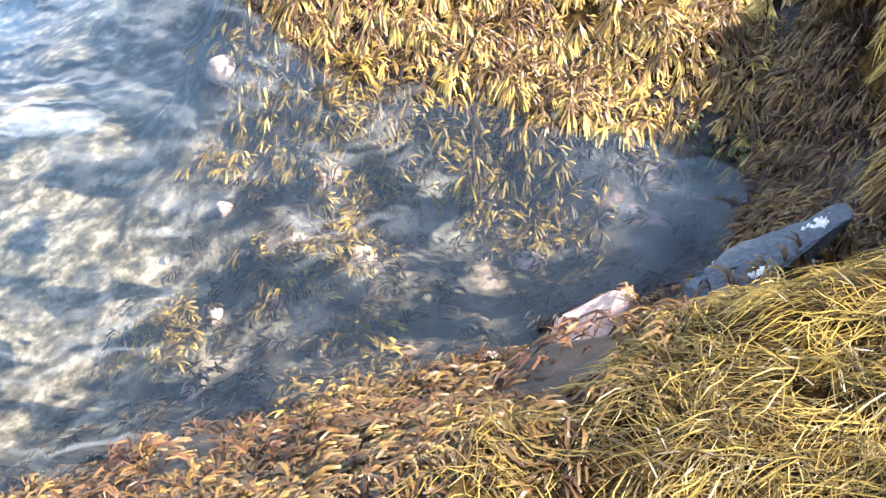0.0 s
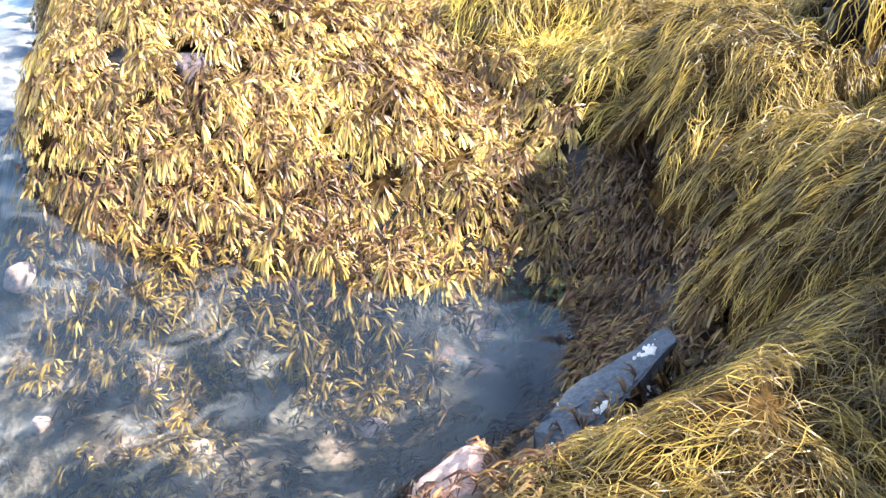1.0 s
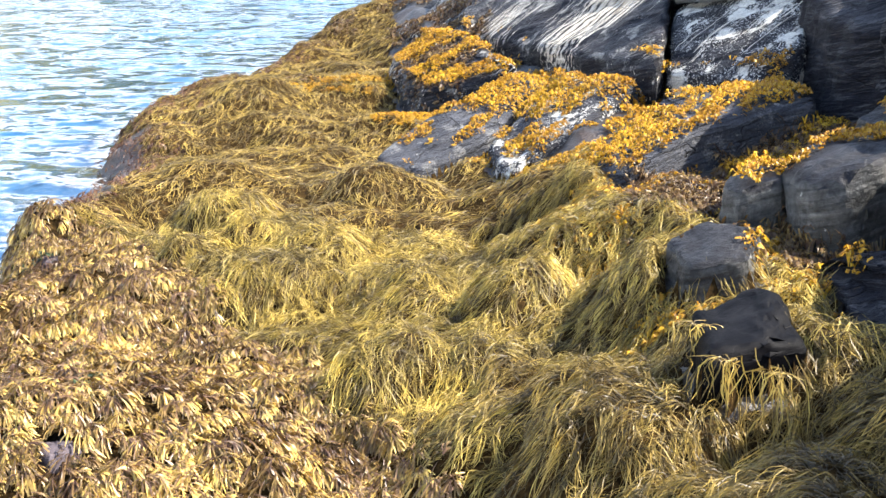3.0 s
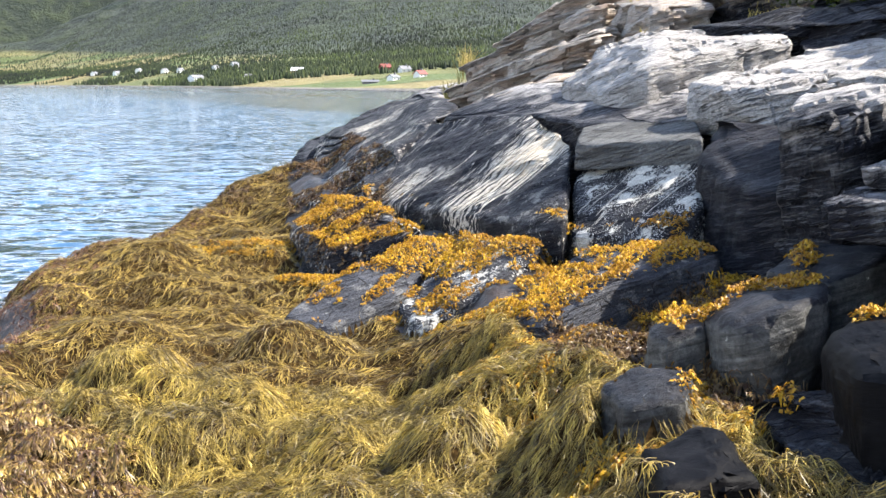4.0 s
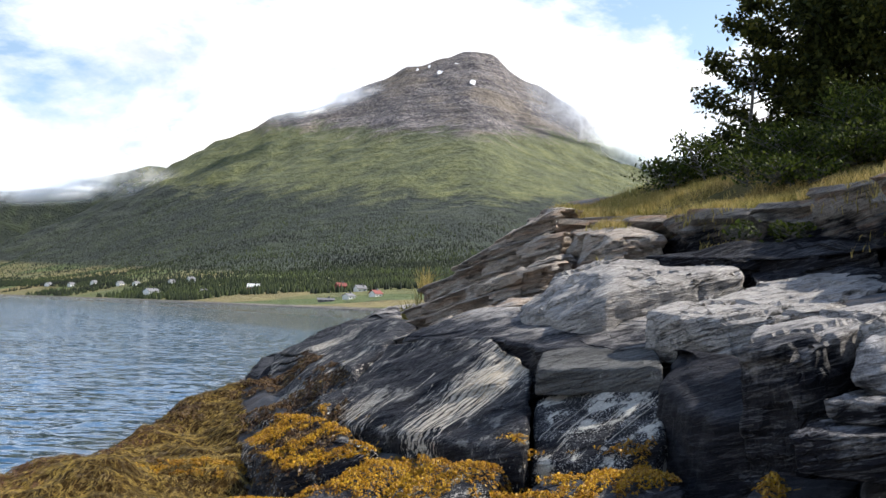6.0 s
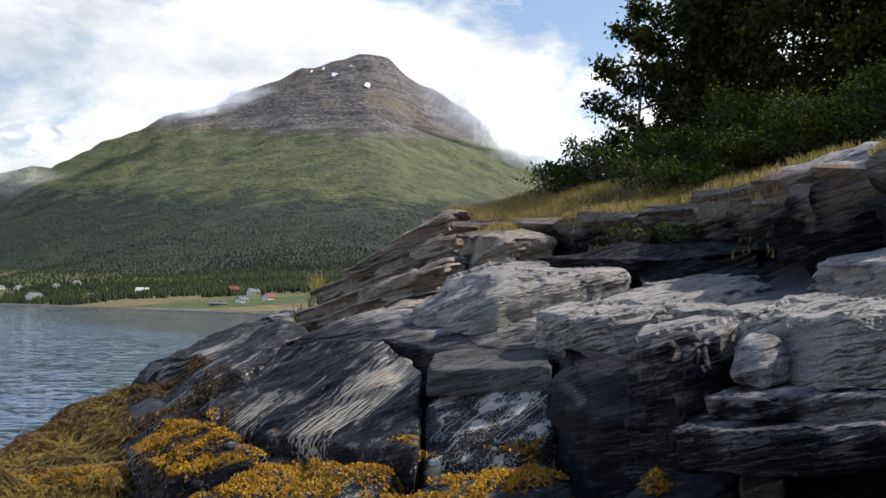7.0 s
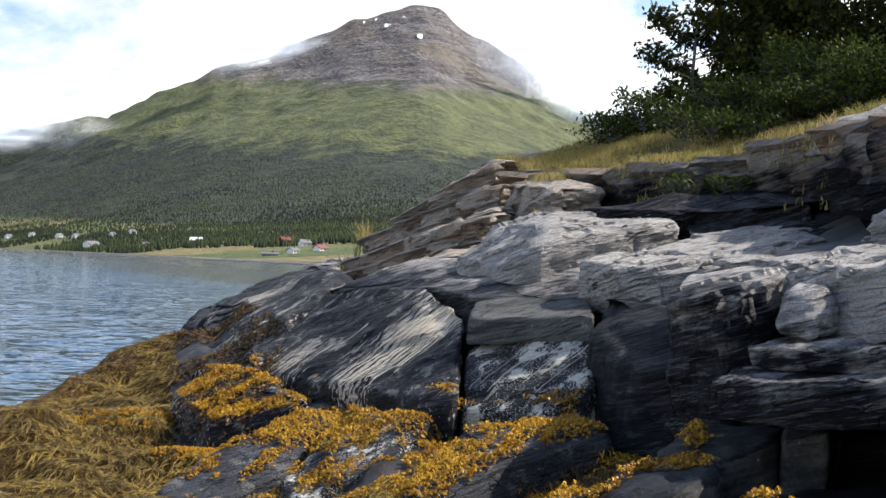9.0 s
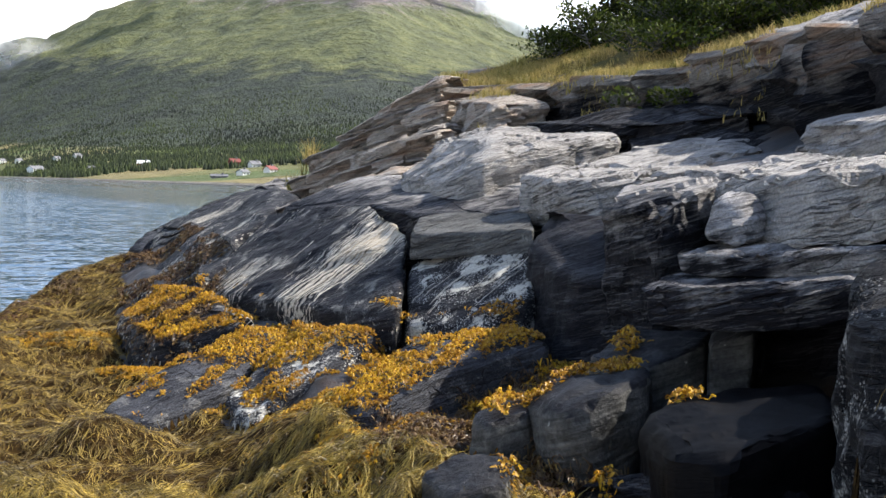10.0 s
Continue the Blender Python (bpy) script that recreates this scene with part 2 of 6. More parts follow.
def stone_material():
    """Loose shore stone: grey broken flanks under a black crust of lichen on the upper side, a few pale specks."""
    m, nt, b = material("crusted_grey_stone", 0.7)
    pos = position(nt)
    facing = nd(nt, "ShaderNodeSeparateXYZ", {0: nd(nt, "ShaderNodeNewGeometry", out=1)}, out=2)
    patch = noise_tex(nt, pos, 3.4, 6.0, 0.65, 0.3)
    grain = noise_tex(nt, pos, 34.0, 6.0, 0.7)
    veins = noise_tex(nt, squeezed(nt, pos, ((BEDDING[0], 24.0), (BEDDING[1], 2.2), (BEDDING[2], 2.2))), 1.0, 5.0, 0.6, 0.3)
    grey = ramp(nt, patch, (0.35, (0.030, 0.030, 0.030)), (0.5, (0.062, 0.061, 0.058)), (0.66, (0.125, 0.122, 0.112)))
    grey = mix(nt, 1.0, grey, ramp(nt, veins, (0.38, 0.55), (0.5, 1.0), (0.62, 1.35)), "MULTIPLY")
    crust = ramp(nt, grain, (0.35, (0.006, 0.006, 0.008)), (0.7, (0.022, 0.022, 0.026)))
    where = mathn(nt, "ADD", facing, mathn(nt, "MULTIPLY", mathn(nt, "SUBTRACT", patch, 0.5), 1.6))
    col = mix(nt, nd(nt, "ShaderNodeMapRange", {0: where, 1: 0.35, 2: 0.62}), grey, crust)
    col = mix(nt, ramp(nt, noise_tex(nt, pos, 17.0, 4.0, 0.7), (0.69, 0.0), (0.72, 0.7)), col, (0.42, 0.42, 0.39))
    col = mix(nt, 1.0, col, ramp(nt, grain, (0.34, 0.6), (0.66, 1.4)), "MULTIPLY")
    nt.links.new(col, b.inputs["Base Color"])
    nt.links.new(ramp(nt, patch, (0.4, 0.38), (0.6, 0.75)), b.inputs["Roughness"])
    b.inputs["Specular IOR Level"].default_value = 0.16
    bump(nt, b, mathn(nt, "ADD", mathn(nt, "MULTIPLY", grain, 0.45), mathn(nt, "MULTIPLY", veins, 0.6)), 0.9, 0.03)
    return m


ROCK_STONE = stone_material()


def ground_material():
    m, nt, b = material("wet_shore_rock", 0.5)
    pos = position(nt)
    soft = noise_tex(nt, pos, 2.2, 5.0, 0.6)
    fine = noise_tex(nt, pos, 24.0, 5.0, 0.65)
    col = ramp(nt, fine, (0.3, (0.010, 0.010, 0.011)), (0.7, (0.036, 0.031, 0.027)))
    col = mix(nt, ramp(nt, soft, (0.5, 0.0), (0.62, 0.6)), col, (0.05, 0.030, 0.018))
    crust = noise_tex(nt, pos, 4.5, 5.0, 0.65)
    z = nd(nt, "ShaderNodeSeparateXYZ", {0: pos}, out=2)
    low = nd(nt, "ShaderNodeMapRange", {0: z, 1: 0.55, 2: 0.1})
    col = mix(nt, mathn(nt, "MULTIPLY", low, ramp(nt, crust, (0.56, 0.0), (0.66, 0.55))), col, (0.30, 0.17, 0.14))
    sand = nd(nt, "ShaderNodeMapRange", {0: z, 1: -0.12, 2: -0.5})
    col = mix(nt, mathn(nt, "MULTIPLY", sand, ramp(nt, crust, (0.35, 0.2), (0.62, 0.8))), col, ramp(nt, noise_tex(nt, pos, 9.0, 5.0, 0.7), (0.36, (0.04, 0.032, 0.022)), (0.5, (0.20, 0.155, 0.095)), (0.64, (0.46, 0.38, 0.27))))
    # blue light of deep water, put into the sea bed's colour
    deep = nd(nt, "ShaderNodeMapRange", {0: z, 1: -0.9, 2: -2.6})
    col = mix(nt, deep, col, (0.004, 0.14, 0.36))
    nt.links.new(col, b.inputs["Base Color"])
    bump(nt, b, mathn(nt, "ADD", soft, mathn(nt, "MULTIPLY", fine, 0.4)), 0.6, 0.05)
    return m


GROUND = ground_material()


def weed_material(name, stops, rough=0.35, patch=((1, 1, 1), (1, 1, 1)), scale=1.5, through=0.25, root=None, by_tuft=0.38, sheen=0.25, tip=0.15):
    """Thin plant tissue, its colour varied from blade to blade, tuft to tuft and patch to patch."""
    m, nt, b = material(name, rough)
    isl = nd(nt, "ShaderNodeNewGeometry", out=8)
    pos = position(nt)
    if root:
        isl = mathn(nt, "ADD", mathn(nt, "MULTIPLY", isl, 1 - by_tuft), mathn(nt, "MULTIPLY", attribute(nt, "tuft"), by_tuft))
    b.inputs["Specular IOR Level"].default_value = sheen
    col = ramp(nt, isl, *stops)
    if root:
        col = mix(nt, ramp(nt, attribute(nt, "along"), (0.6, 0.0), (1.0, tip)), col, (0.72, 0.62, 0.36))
        # dark roots: toothed wrack's own tone; on knotted wrack, painted shade beneath the tips
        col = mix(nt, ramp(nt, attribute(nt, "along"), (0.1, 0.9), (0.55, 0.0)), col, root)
    col = mix(nt, 1.0, col, ramp(nt, noise_tex(nt, pos, scale, 4.0, 0.6), (0.36, patch[0]), (0.64, patch[1])), "MULTIPLY")
    grain = noise_tex(nt, pos, 90.0, 3.0, 0.6)
    col = mix(nt, 1.0, col, ramp(nt, grain, (0.3, 0.72), (0.7, 1.2)), "MULTIPLY")
    nt.links.new(col, b.inputs["Base Color"])
    if through:
        tr = nd(nt, "ShaderNodeBsdfTranslucent", {"Color": col})
        both = nd(nt, "ShaderNodeMixShader", {0: through, 1: b.outputs[0], 2: tr})
        nt.links.new(both, nt.nodes["Material Output"].inputs[0])
    return m


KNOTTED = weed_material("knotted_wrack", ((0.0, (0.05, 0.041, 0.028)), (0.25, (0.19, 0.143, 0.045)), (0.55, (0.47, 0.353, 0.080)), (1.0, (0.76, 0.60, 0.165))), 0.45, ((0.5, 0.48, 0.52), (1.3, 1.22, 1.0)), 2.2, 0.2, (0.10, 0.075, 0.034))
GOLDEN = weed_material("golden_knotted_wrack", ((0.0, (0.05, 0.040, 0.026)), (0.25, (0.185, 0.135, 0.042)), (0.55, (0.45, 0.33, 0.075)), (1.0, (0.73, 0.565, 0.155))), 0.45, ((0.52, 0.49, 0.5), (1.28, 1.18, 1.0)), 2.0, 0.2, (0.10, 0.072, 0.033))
# darker olive copy of KNOTTED: the near bank's shade put into the colour
KNOTTED_SHADED = weed_material("shaded_knotted_wrack", ((0.0, (0.04, 0.031, 0.022)), (0.25, (0.135, 0.100, 0.034)), (0.58, (0.33, 0.240, 0.058)), (1.0, (0.62, 0.465, 0.135))), 0.42, ((0.45, 0.42, 0.45), (1.3, 1.2, 1.0)), 2.6, 0.18, (0.06, 0.046, 0.024))
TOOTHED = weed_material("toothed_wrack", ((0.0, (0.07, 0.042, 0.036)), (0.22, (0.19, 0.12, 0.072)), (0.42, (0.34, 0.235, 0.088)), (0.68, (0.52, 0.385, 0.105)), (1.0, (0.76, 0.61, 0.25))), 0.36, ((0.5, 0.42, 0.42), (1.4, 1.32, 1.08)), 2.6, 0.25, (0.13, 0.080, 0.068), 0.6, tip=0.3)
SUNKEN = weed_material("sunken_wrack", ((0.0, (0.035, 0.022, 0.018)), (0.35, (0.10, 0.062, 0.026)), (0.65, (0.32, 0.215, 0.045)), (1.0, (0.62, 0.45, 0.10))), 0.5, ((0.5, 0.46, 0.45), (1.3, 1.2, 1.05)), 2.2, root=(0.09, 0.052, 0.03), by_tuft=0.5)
DARK_SUNKEN = weed_material("dark_sunken_wrack", ((0.0, (0.012, 0.009, 0.012)), (0.6, (0.045, 0.030, 0.022)), (1.0, (0.15, 0.10, 0.04))), 0.5, ((0.5, 0.5, 0.6), (1.2, 1.15, 1.1)), 2.2)
SPIRAL = weed_material("spiral_wrack", ((0.0, (0.24, 0.105, 0.012)), (0.4, (0.46, 0.245, 0.016)), (1.0, (0.68, 0.43, 0.035))), 0.4, ((0.7, 0.62, 0.55), (1.1, 1.1, 1.0)), 2.0)
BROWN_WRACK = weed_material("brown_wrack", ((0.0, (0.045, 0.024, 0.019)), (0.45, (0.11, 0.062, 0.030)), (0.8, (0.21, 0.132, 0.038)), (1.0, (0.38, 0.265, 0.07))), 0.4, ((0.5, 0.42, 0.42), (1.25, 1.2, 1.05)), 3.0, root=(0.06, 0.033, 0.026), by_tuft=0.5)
# near-black brown that stands in for shade in the gaps between strands
GAP_SHADE = weed_material("wrack_gap_shade", ((0.0, (0.034, 0.022, 0.009)), (1.0, (0.034, 0.022, 0.009))), 0.9, ((0.35, 0.35, 0.35), (1.8, 1.6, 1.3)), 34.0, 0.0, sheen=0.03)
SEA_LETTUCE = weed_material("sea_lettuce", ((0.0, (0.03, 0.05, 0.025)), (1.0, (0.075, 0.105, 0.05))), 0.4, ((0.7, 0.7, 0.7), (1.1, 1.1, 1.1)), 6.0)
RED_WEED = weed_material("red_turf_weed", ((0.0, (0.06, 0.028, 0.02)), (0.5, (0.13, 0.06, 0.035)), (1.0, (0.26, 0.14, 0.06))), 0.4, ((0.7, 0.7, 0.7), (1.1, 1.1, 1.1)), 3.0)
GRASS = weed_material("dry_grass", ((0.0, (0.18, 0.16, 0.045)), (0.4, (0.38, 0.30, 0.095)), (1.0, (0.62, 0.49, 0.21))), 0.6, ((0.75, 0.82, 0.65), (1.1, 1.0, 1.0)), 0.9)
LEAF = weed_material("birch_leaf", ((0.0, (0.016, 0.022, 0.007)), (0.5, (0.042, 0.050, 0.014)), (1.0, (0.105, 0.108, 0.026))), 0.6, ((0.5, 0.52, 0.5), (1.3, 1.22, 1.0)), 0.6, 0.2, sheen=0.06)
SHRUB_LEAF = weed_material("willow_leaf", ((0.0, (0.016, 0.026, 0.006)), (0.5, (0.046, 0.066, 0.013)), (1.0, (0.13, 0.155, 0.03))), 0.6, ((0.6, 0.6, 0.6), (1.2, 1.2, 1.0)), 0.9, 0.2, sheen=0.06)


def turf_material():
    m, nt, b = material("dry_turf", 0.95)
    pos = position(nt)
    blades = noise_tex(nt, pos, 26.0, 6.0, 0.7)
    tone = noise_tex(nt, pos, 1.1, 4.0, 0.6)
    col = ramp(nt, blades, (0.32, (0.05, 0.042, 0.014)), (0.52, (0.18, 0.135, 0.052)), (0.7, (0.36, 0.28, 0.12)))
    col = mix(nt, ramp(nt, tone, (0.45, 0.0), (0.6, 0.7)), col, (0.085, 0.082, 0.028))
    nt.links.new(col, b.inputs["Base Color"])
    b.inputs["Specular IOR Level"].default_value = 0.1
    bump(nt, b, blades, 0.9, 0.05)
    return m


TURF = turf_material()


def bark_material():
    m, nt, b = material("birch_bark", 0.8)
    pos = position(nt)
    n = noise_tex(nt, nd(nt, "ShaderNodeVectorMath", {0: pos, 1: (4, 4, 20)}, operation="MULTIPLY"), 1.0, 5.0, 0.6)
    nt.links.new(ramp(nt, n, (0.35, (0.03, 0.027, 0.024)), (0.6, (0.13, 0.125, 0.115))), b.inputs["Base Color"])
    bump(nt, b, n, 0.5, 0.02)
    return m


BARK = bark_material()


def water_material():
    """Clear sea: a mirror for the sky at a low angle, a window at a steep one."""
    m = bpy.data.materials.new("sea_water")
    m.use_nodes = True
    nt = m.node_tree
    nt.nodes.clear()
    pos = position(nt)
    lean = None
    for stretch, scale, steep in (((0.5, 1.0, 1.0), 3.4, 0.55), ((0.4, 1.0, 1.0), 1.1, 0.22), ((0.5, 1.0, 1.0), 9.0, 0.34)):
        n = nd(nt, "ShaderNodeTexNoise", {"Vector": nd(nt, "ShaderNodeVectorMath", {0: pos, 1: stretch}, operation="MULTIPLY"), "Scale": scale, "Detail": 2.0, "Distortion": 0.4}, out=1)
        n = nd(nt, "ShaderNodeVectorMath", {0: nd(nt, "ShaderNodeVectorMath", {0: n, 1: (0.5, 0.5, 0.5)}, operation="SUBTRACT"), 1: (steep * 0.8, steep * 1.6, 0.0)}, operation="MULTIPLY")
        lean = n if lean is None else nd(nt, "ShaderNodeVectorMath", {0: lean, 1: n}, operation="ADD")
    nrm = nd(nt, "ShaderNodeVectorMath", {0: nd(nt, "ShaderNodeVectorMath", {0: lean, 1: (0.0, 0.0, 1.0)}, operation="ADD")}, operation="NORMALIZE")
    fre = nd(nt, "ShaderNodeFresnel", {"IOR": 1.333, "Normal": nrm})
    gl = nd(nt, "ShaderNodeBsdfGlossy", {"Color": (1, 1, 1, 1), "Roughness": 0.07, "Normal": nrm})
    tr = nd(nt, "ShaderNodeBsdfTransparent", {"Color": (0.92, 0.95, 0.95, 1)})
    # light scattered within the water, put in as a bluish diffuse share
    haze = nd(nt, "ShaderNodeBsdfDiffuse", {"Color": ramp(nt, mathn(nt, "MULTIPLY", attribute(nt, "depth"), 0.5), (0.2, (0.22, 0.33, 0.46)), (0.8, (0.08, 0.36, 0.55)))})
    murk = nd(nt, "ShaderNodeMapRange", {0: attribute(nt, "depth"), 1: 0.3, 2: 0.95, 3: 0.02, 4: 0.05})
    body = nd(nt, "ShaderNodeMixShader", {0: murk, 1: tr, 2: haze})
    warped = nd(nt, "ShaderNodeVectorMath", {0: pos, 1: nd(nt, "ShaderNodeVectorMath", {0: nd(nt, "ShaderNodeTexNoise", {"Vector": pos, "Scale": 2.2, "Detail": 3.0}, out=1), 1: (0.5, 0.5, 0.0)}, operation="MULTIPLY")}, operation="ADD")
    streaks = noise_tex(nt, squeezed(nt, warped, (((0.8, 0.6, 0.0), 1.1), ((-0.6, 0.8, 0.0), 4.6), ((0.0, 0.0, 1.0), 1.0))), 1.0, 5.0, 0.6)
    line = ramp(nt, streaks, (0.44, 0.0), (0.5, 1.0), (0.57, 0.0))
    froth = mathn(nt, "MULTIPLY", mathn(nt, "MULTIPLY", line, ramp(nt, noise_tex(nt, pos, 1.6, 3.0, 0.6), (0.48, 0.0), (0.66, 0.15))), attribute(nt, "surf"))
    body = nd(nt, "ShaderNodeMixShader", {0: froth, 1: body, 2: nd(nt, "ShaderNodeBsdfDiffuse", {"Color": (0.75, 0.78, 0.8, 1)})})
    out = nd(nt, "ShaderNodeMixShader", {0: fre, 1: body, 2: gl})
    nt.links.new(out, nd_out(nt))
    return m


def nd_out(nt):
    return nt.nodes.new("ShaderNodeOutputMaterial").inputs[0]


WATER = water_material()


def plain_material(name, col, rough=0.7, vary=0.15, scale=6.0):
    m, nt, b = material(name, rough)
    n = noise_tex(nt, position(nt), scale, 4.0, 0.6)
    nt.links.new(mix(nt, n, tuple(c * (1 - vary) for c in col), tuple(min(1, c * (1 + vary)) for c in col)), b.inputs["Base Color"])
    return m


BARNACLE = plain_material("barnacle_shell", (0.66, 0.63, 0.58), 0.8, 0.25, 60.0)


# ---------------------------------------------------------------- mesh helpers
def sm(a, b, x):
    t = np.clip((np.asarray(x, float) - a) / (b - a), 0, 1)
    return t * t * (3 - 2 * t)


def mesh_from(name, verts, faces, mat, smooth=True):
    me = bpy.data.meshes.new(name)
    me.from_pydata([tuple(map(float, v)) for v in verts], [], [tuple(map(int, f)) for f in faces])
    me.materials.append(mat)
    if smooth:
        me.polygons.foreach_set("use_smooth", [True] * len(me.polygons))
    me.update()
    return me


def fast_mesh(name, verts, quads, mat, smooth=True):
    """A mesh of quads from arrays, for large numbers of blades."""
    me = bpy.data.meshes.new(name)
    n, q = len(verts), len(quads)
    me.vertices.add(n)
    me.vertices.foreach_set("co", np.asarray(verts, np.float32).ravel())
    me.loops.add(4 * q)
    me.loops.foreach_set("vertex_index", np.asarray(quads, np.int32).ravel())
    me.polygons.add(q)
    me.polygons.foreach_set("loop_start", np.arange(0, 4 * q, 4, dtype=np.int32))
    me.polygons.foreach_set("use_smooth", np.full(q, smooth))
    me.materials.append(mat)
    me.update(calc_edges=True)
    return me


def part(name, bm, mat, parent=None, label="", smooth=False):
    """Links a bmesh as one mesh object, under a thing where one is given."""
    me = bpy.data.meshes.new(name)
    bm.to_mesh(me)
    bm.free()
    me.materials.append(mat)
    if smooth:
        me.polygons.foreach_set("use_smooth", [True] * len(me.polygons))
    ob = new(name, me)
    if parent:
        ob.parent = parent
    if label:
        ob["label"] = label
    return ob


def vnoise(x, y, seed=0.0):
    """Smooth noise over the plane for arrays, about -1 to 1."""
    rng = np.random.RandomState(int(seed * 97) % 9973 + 11)
    out = np.zeros_like(np.asarray(x, float))
    for k in range(7):
        a, b, p = rng.normal(0, 1), rng.normal(0, 1), rng.uniform(0, 6.28)
        out = out + np.sin(a * x + b * y + p + 0.8 * np.sin(b * x - a * y + p * 2))
    return out / 3.2


# ---------------------------------------------------------------- the shore's form
EDGE_Y = (3.0, 3.7, 5.1, 6.2, 7.6, 9.5, 12.8, 15.5, 19.0, 30.0)         # seaward edge of the weed shelf
EDGE_X = (-2.3, -2.8, -3.6, -3.7, -4.3, -4.6, -5.2, -4.8, -4.6, -5.6)
BANK_Y = (-6.0, 0.0, 1.0, 2.0, 2.5, 3.0, 4.0, 5.5, 8.0, 9.5, 13.4, 17.0, 24.0, 40.0)    # where the bank begins to climb
BANK_X = (-3.0, -1.7, -1.1, -0.16, 0.06, 0.0, -0.2, -0.1, -0.6, -0.9, -2.2, -3.4, -4.3, -5.0)
MOUNDS = (  # x, y, height, radius along x, radius along y
    (0.32, 4.2, 0.10, 0.30, 0.26), (0.75, 3.1, 0.08, 0.36, 0.26), (0.15, 6.15, 0.14, 0.40, 0.5), (-0.62, 5.6, 0.06, 0.34, 0.42),
    (-2.6, 8.6, 0.16, 0.9, 0.55), (-1.1, 8.1, 0.10, 0.6, 0.5), (-3.7, 19.6, 0.45, 0.9, 1.6), (-3.3, 12.6, 0.22, 1.2, 1.2),
    (0.75, 5.15, 0.10, 0.3, 0.3), (-1.9, 4.3, 0.18, 0.7, 0.6), (-0.05, 5.35, 0.08, 0.26, 0.3), (-2.1, 6.3, 0.1, 0.8, 0.7), (-1.6, 10.6, 0.16, 0.8, 0.6), (-3.75, 7.2, 0.26, 0.36, 0.32), (1.02, 3.50, -0.20, 0.26, 0.20))


def base_height(x, y):
    x, y = np.asarray(x, float), np.asarray(y, float)
    wob = 0.22 * vnoise(x * 1.3, y * 1.3, 1) + 0.08 * vnoise(x * 4, y * 4, 2)
    floor = -0.34 - 0.28 * np.maximum(0, -x - 1.6) - 0.10 * np.maximum(0, 2.0 - y) + 0.10 * vnoise(x * 2, y * 2, 3)
    inside = np.minimum(x - np.interp(y, EDGE_Y, EDGE_X), (y - 3.25) * 0.9) + wob
    inside = np.minimum(inside, (34 - y) * 0.5)
    w = sm(-0.75, 0.55, inside)
    shelf = floor * (1 - w) + (0.26 + 0.05 * vnoise(x * 1.7, y * 1.7, 4)) * w
    cut = np.exp(-(((x + 0.55 - 0.1 * (y - 3.2)) / 0.42) ** 2)) * sm(5.8, 3.3, y) * 0.12
    shelf = shelf - cut * w
    u = x - np.interp(y, BANK_Y, BANK_X) + 0.4 * wob
    bank = np.where(u < 1.0, u * 0.80, 0.80 + 0.05 * (u - 1.0) + 0.26 * np.clip(u - 2.3, 0, 3.0))
    bank = np.maximum(bank, -2.0)
    bank = bank + 0.9 * sm(2.4, 4.4, x) * sm(5.0, 8.0, y) + 1.5 * sm(4.5, 9.0, x)
    k = 0.16
    z = k * np.logaddexp(shelf / k, bank / k)
    for mx, my, mh, ra, rb in MOUNDS:
        z = z + 1.12 * mh * np.exp(-(((x - mx) / ra) ** 2 + ((y - my) / rb) ** 2))
    z = z + 0.05 * vnoise(x * 2.6, y * 2.6, 7) * sm(-0.2, 0.3, z) + 0.03 * vnoise(x * 5, y * 5, 5) + 0.012 * vnoise(x * 14, y * 14, 6)
    far = np.maximum(np.abs(y - 15) - 25, 0) + np.maximum(-x - 9, 0) + 0.05 * np.maximum(x - 60, 0)
    return np.maximum(z - 0.15 * far, -9.0)


def build_ground():
    """One sheet: fine near the shelf, coarse far out under the sea."""
    xs = np.concatenate([-np.geomspace(4600, 9, 28), np.arange(-8.5, 4.0, 0.08), np.geomspace(4.2, 4600, 34)])
    ys = np.concatenate([-np.geomspace(400, 4, 12), np.arange(-3.5, 0.8, 0.25), np.arange(0.8, 10.0, 0.08), np.arange(10.0, 24.0, 0.14), np.geomspace(24.5, 4600, 40)])
    gx, gy = np.meshgrid(xs, ys, indexing="ij")
    gz = base_height(gx, gy)
    nx, ny = gx.shape
    i = (np.arange(nx - 1)[:, None] * ny + np.arange(ny - 1)[None, :]).ravel()
    quads = np.stack([i, i + ny, i + ny + 1, i + 1], 1)
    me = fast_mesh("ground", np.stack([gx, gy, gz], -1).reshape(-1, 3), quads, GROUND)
    return tagged(new("ground", me), "wet brown shore rock running under the sea, tinted blue where deep", "ground", kind="structure")


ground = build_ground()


# ---------------------------------------------------------------- rocks
def strata(w, seed):
    """A stepped profile: how far each bed stands out."""
    t = 0.055 + 0.03 * noise.noise((seed, 3.1, 0))
    k = math.floor(w / t)
    return noise.noise((k * 1.37 + seed * 5.1, seed, 0.5))


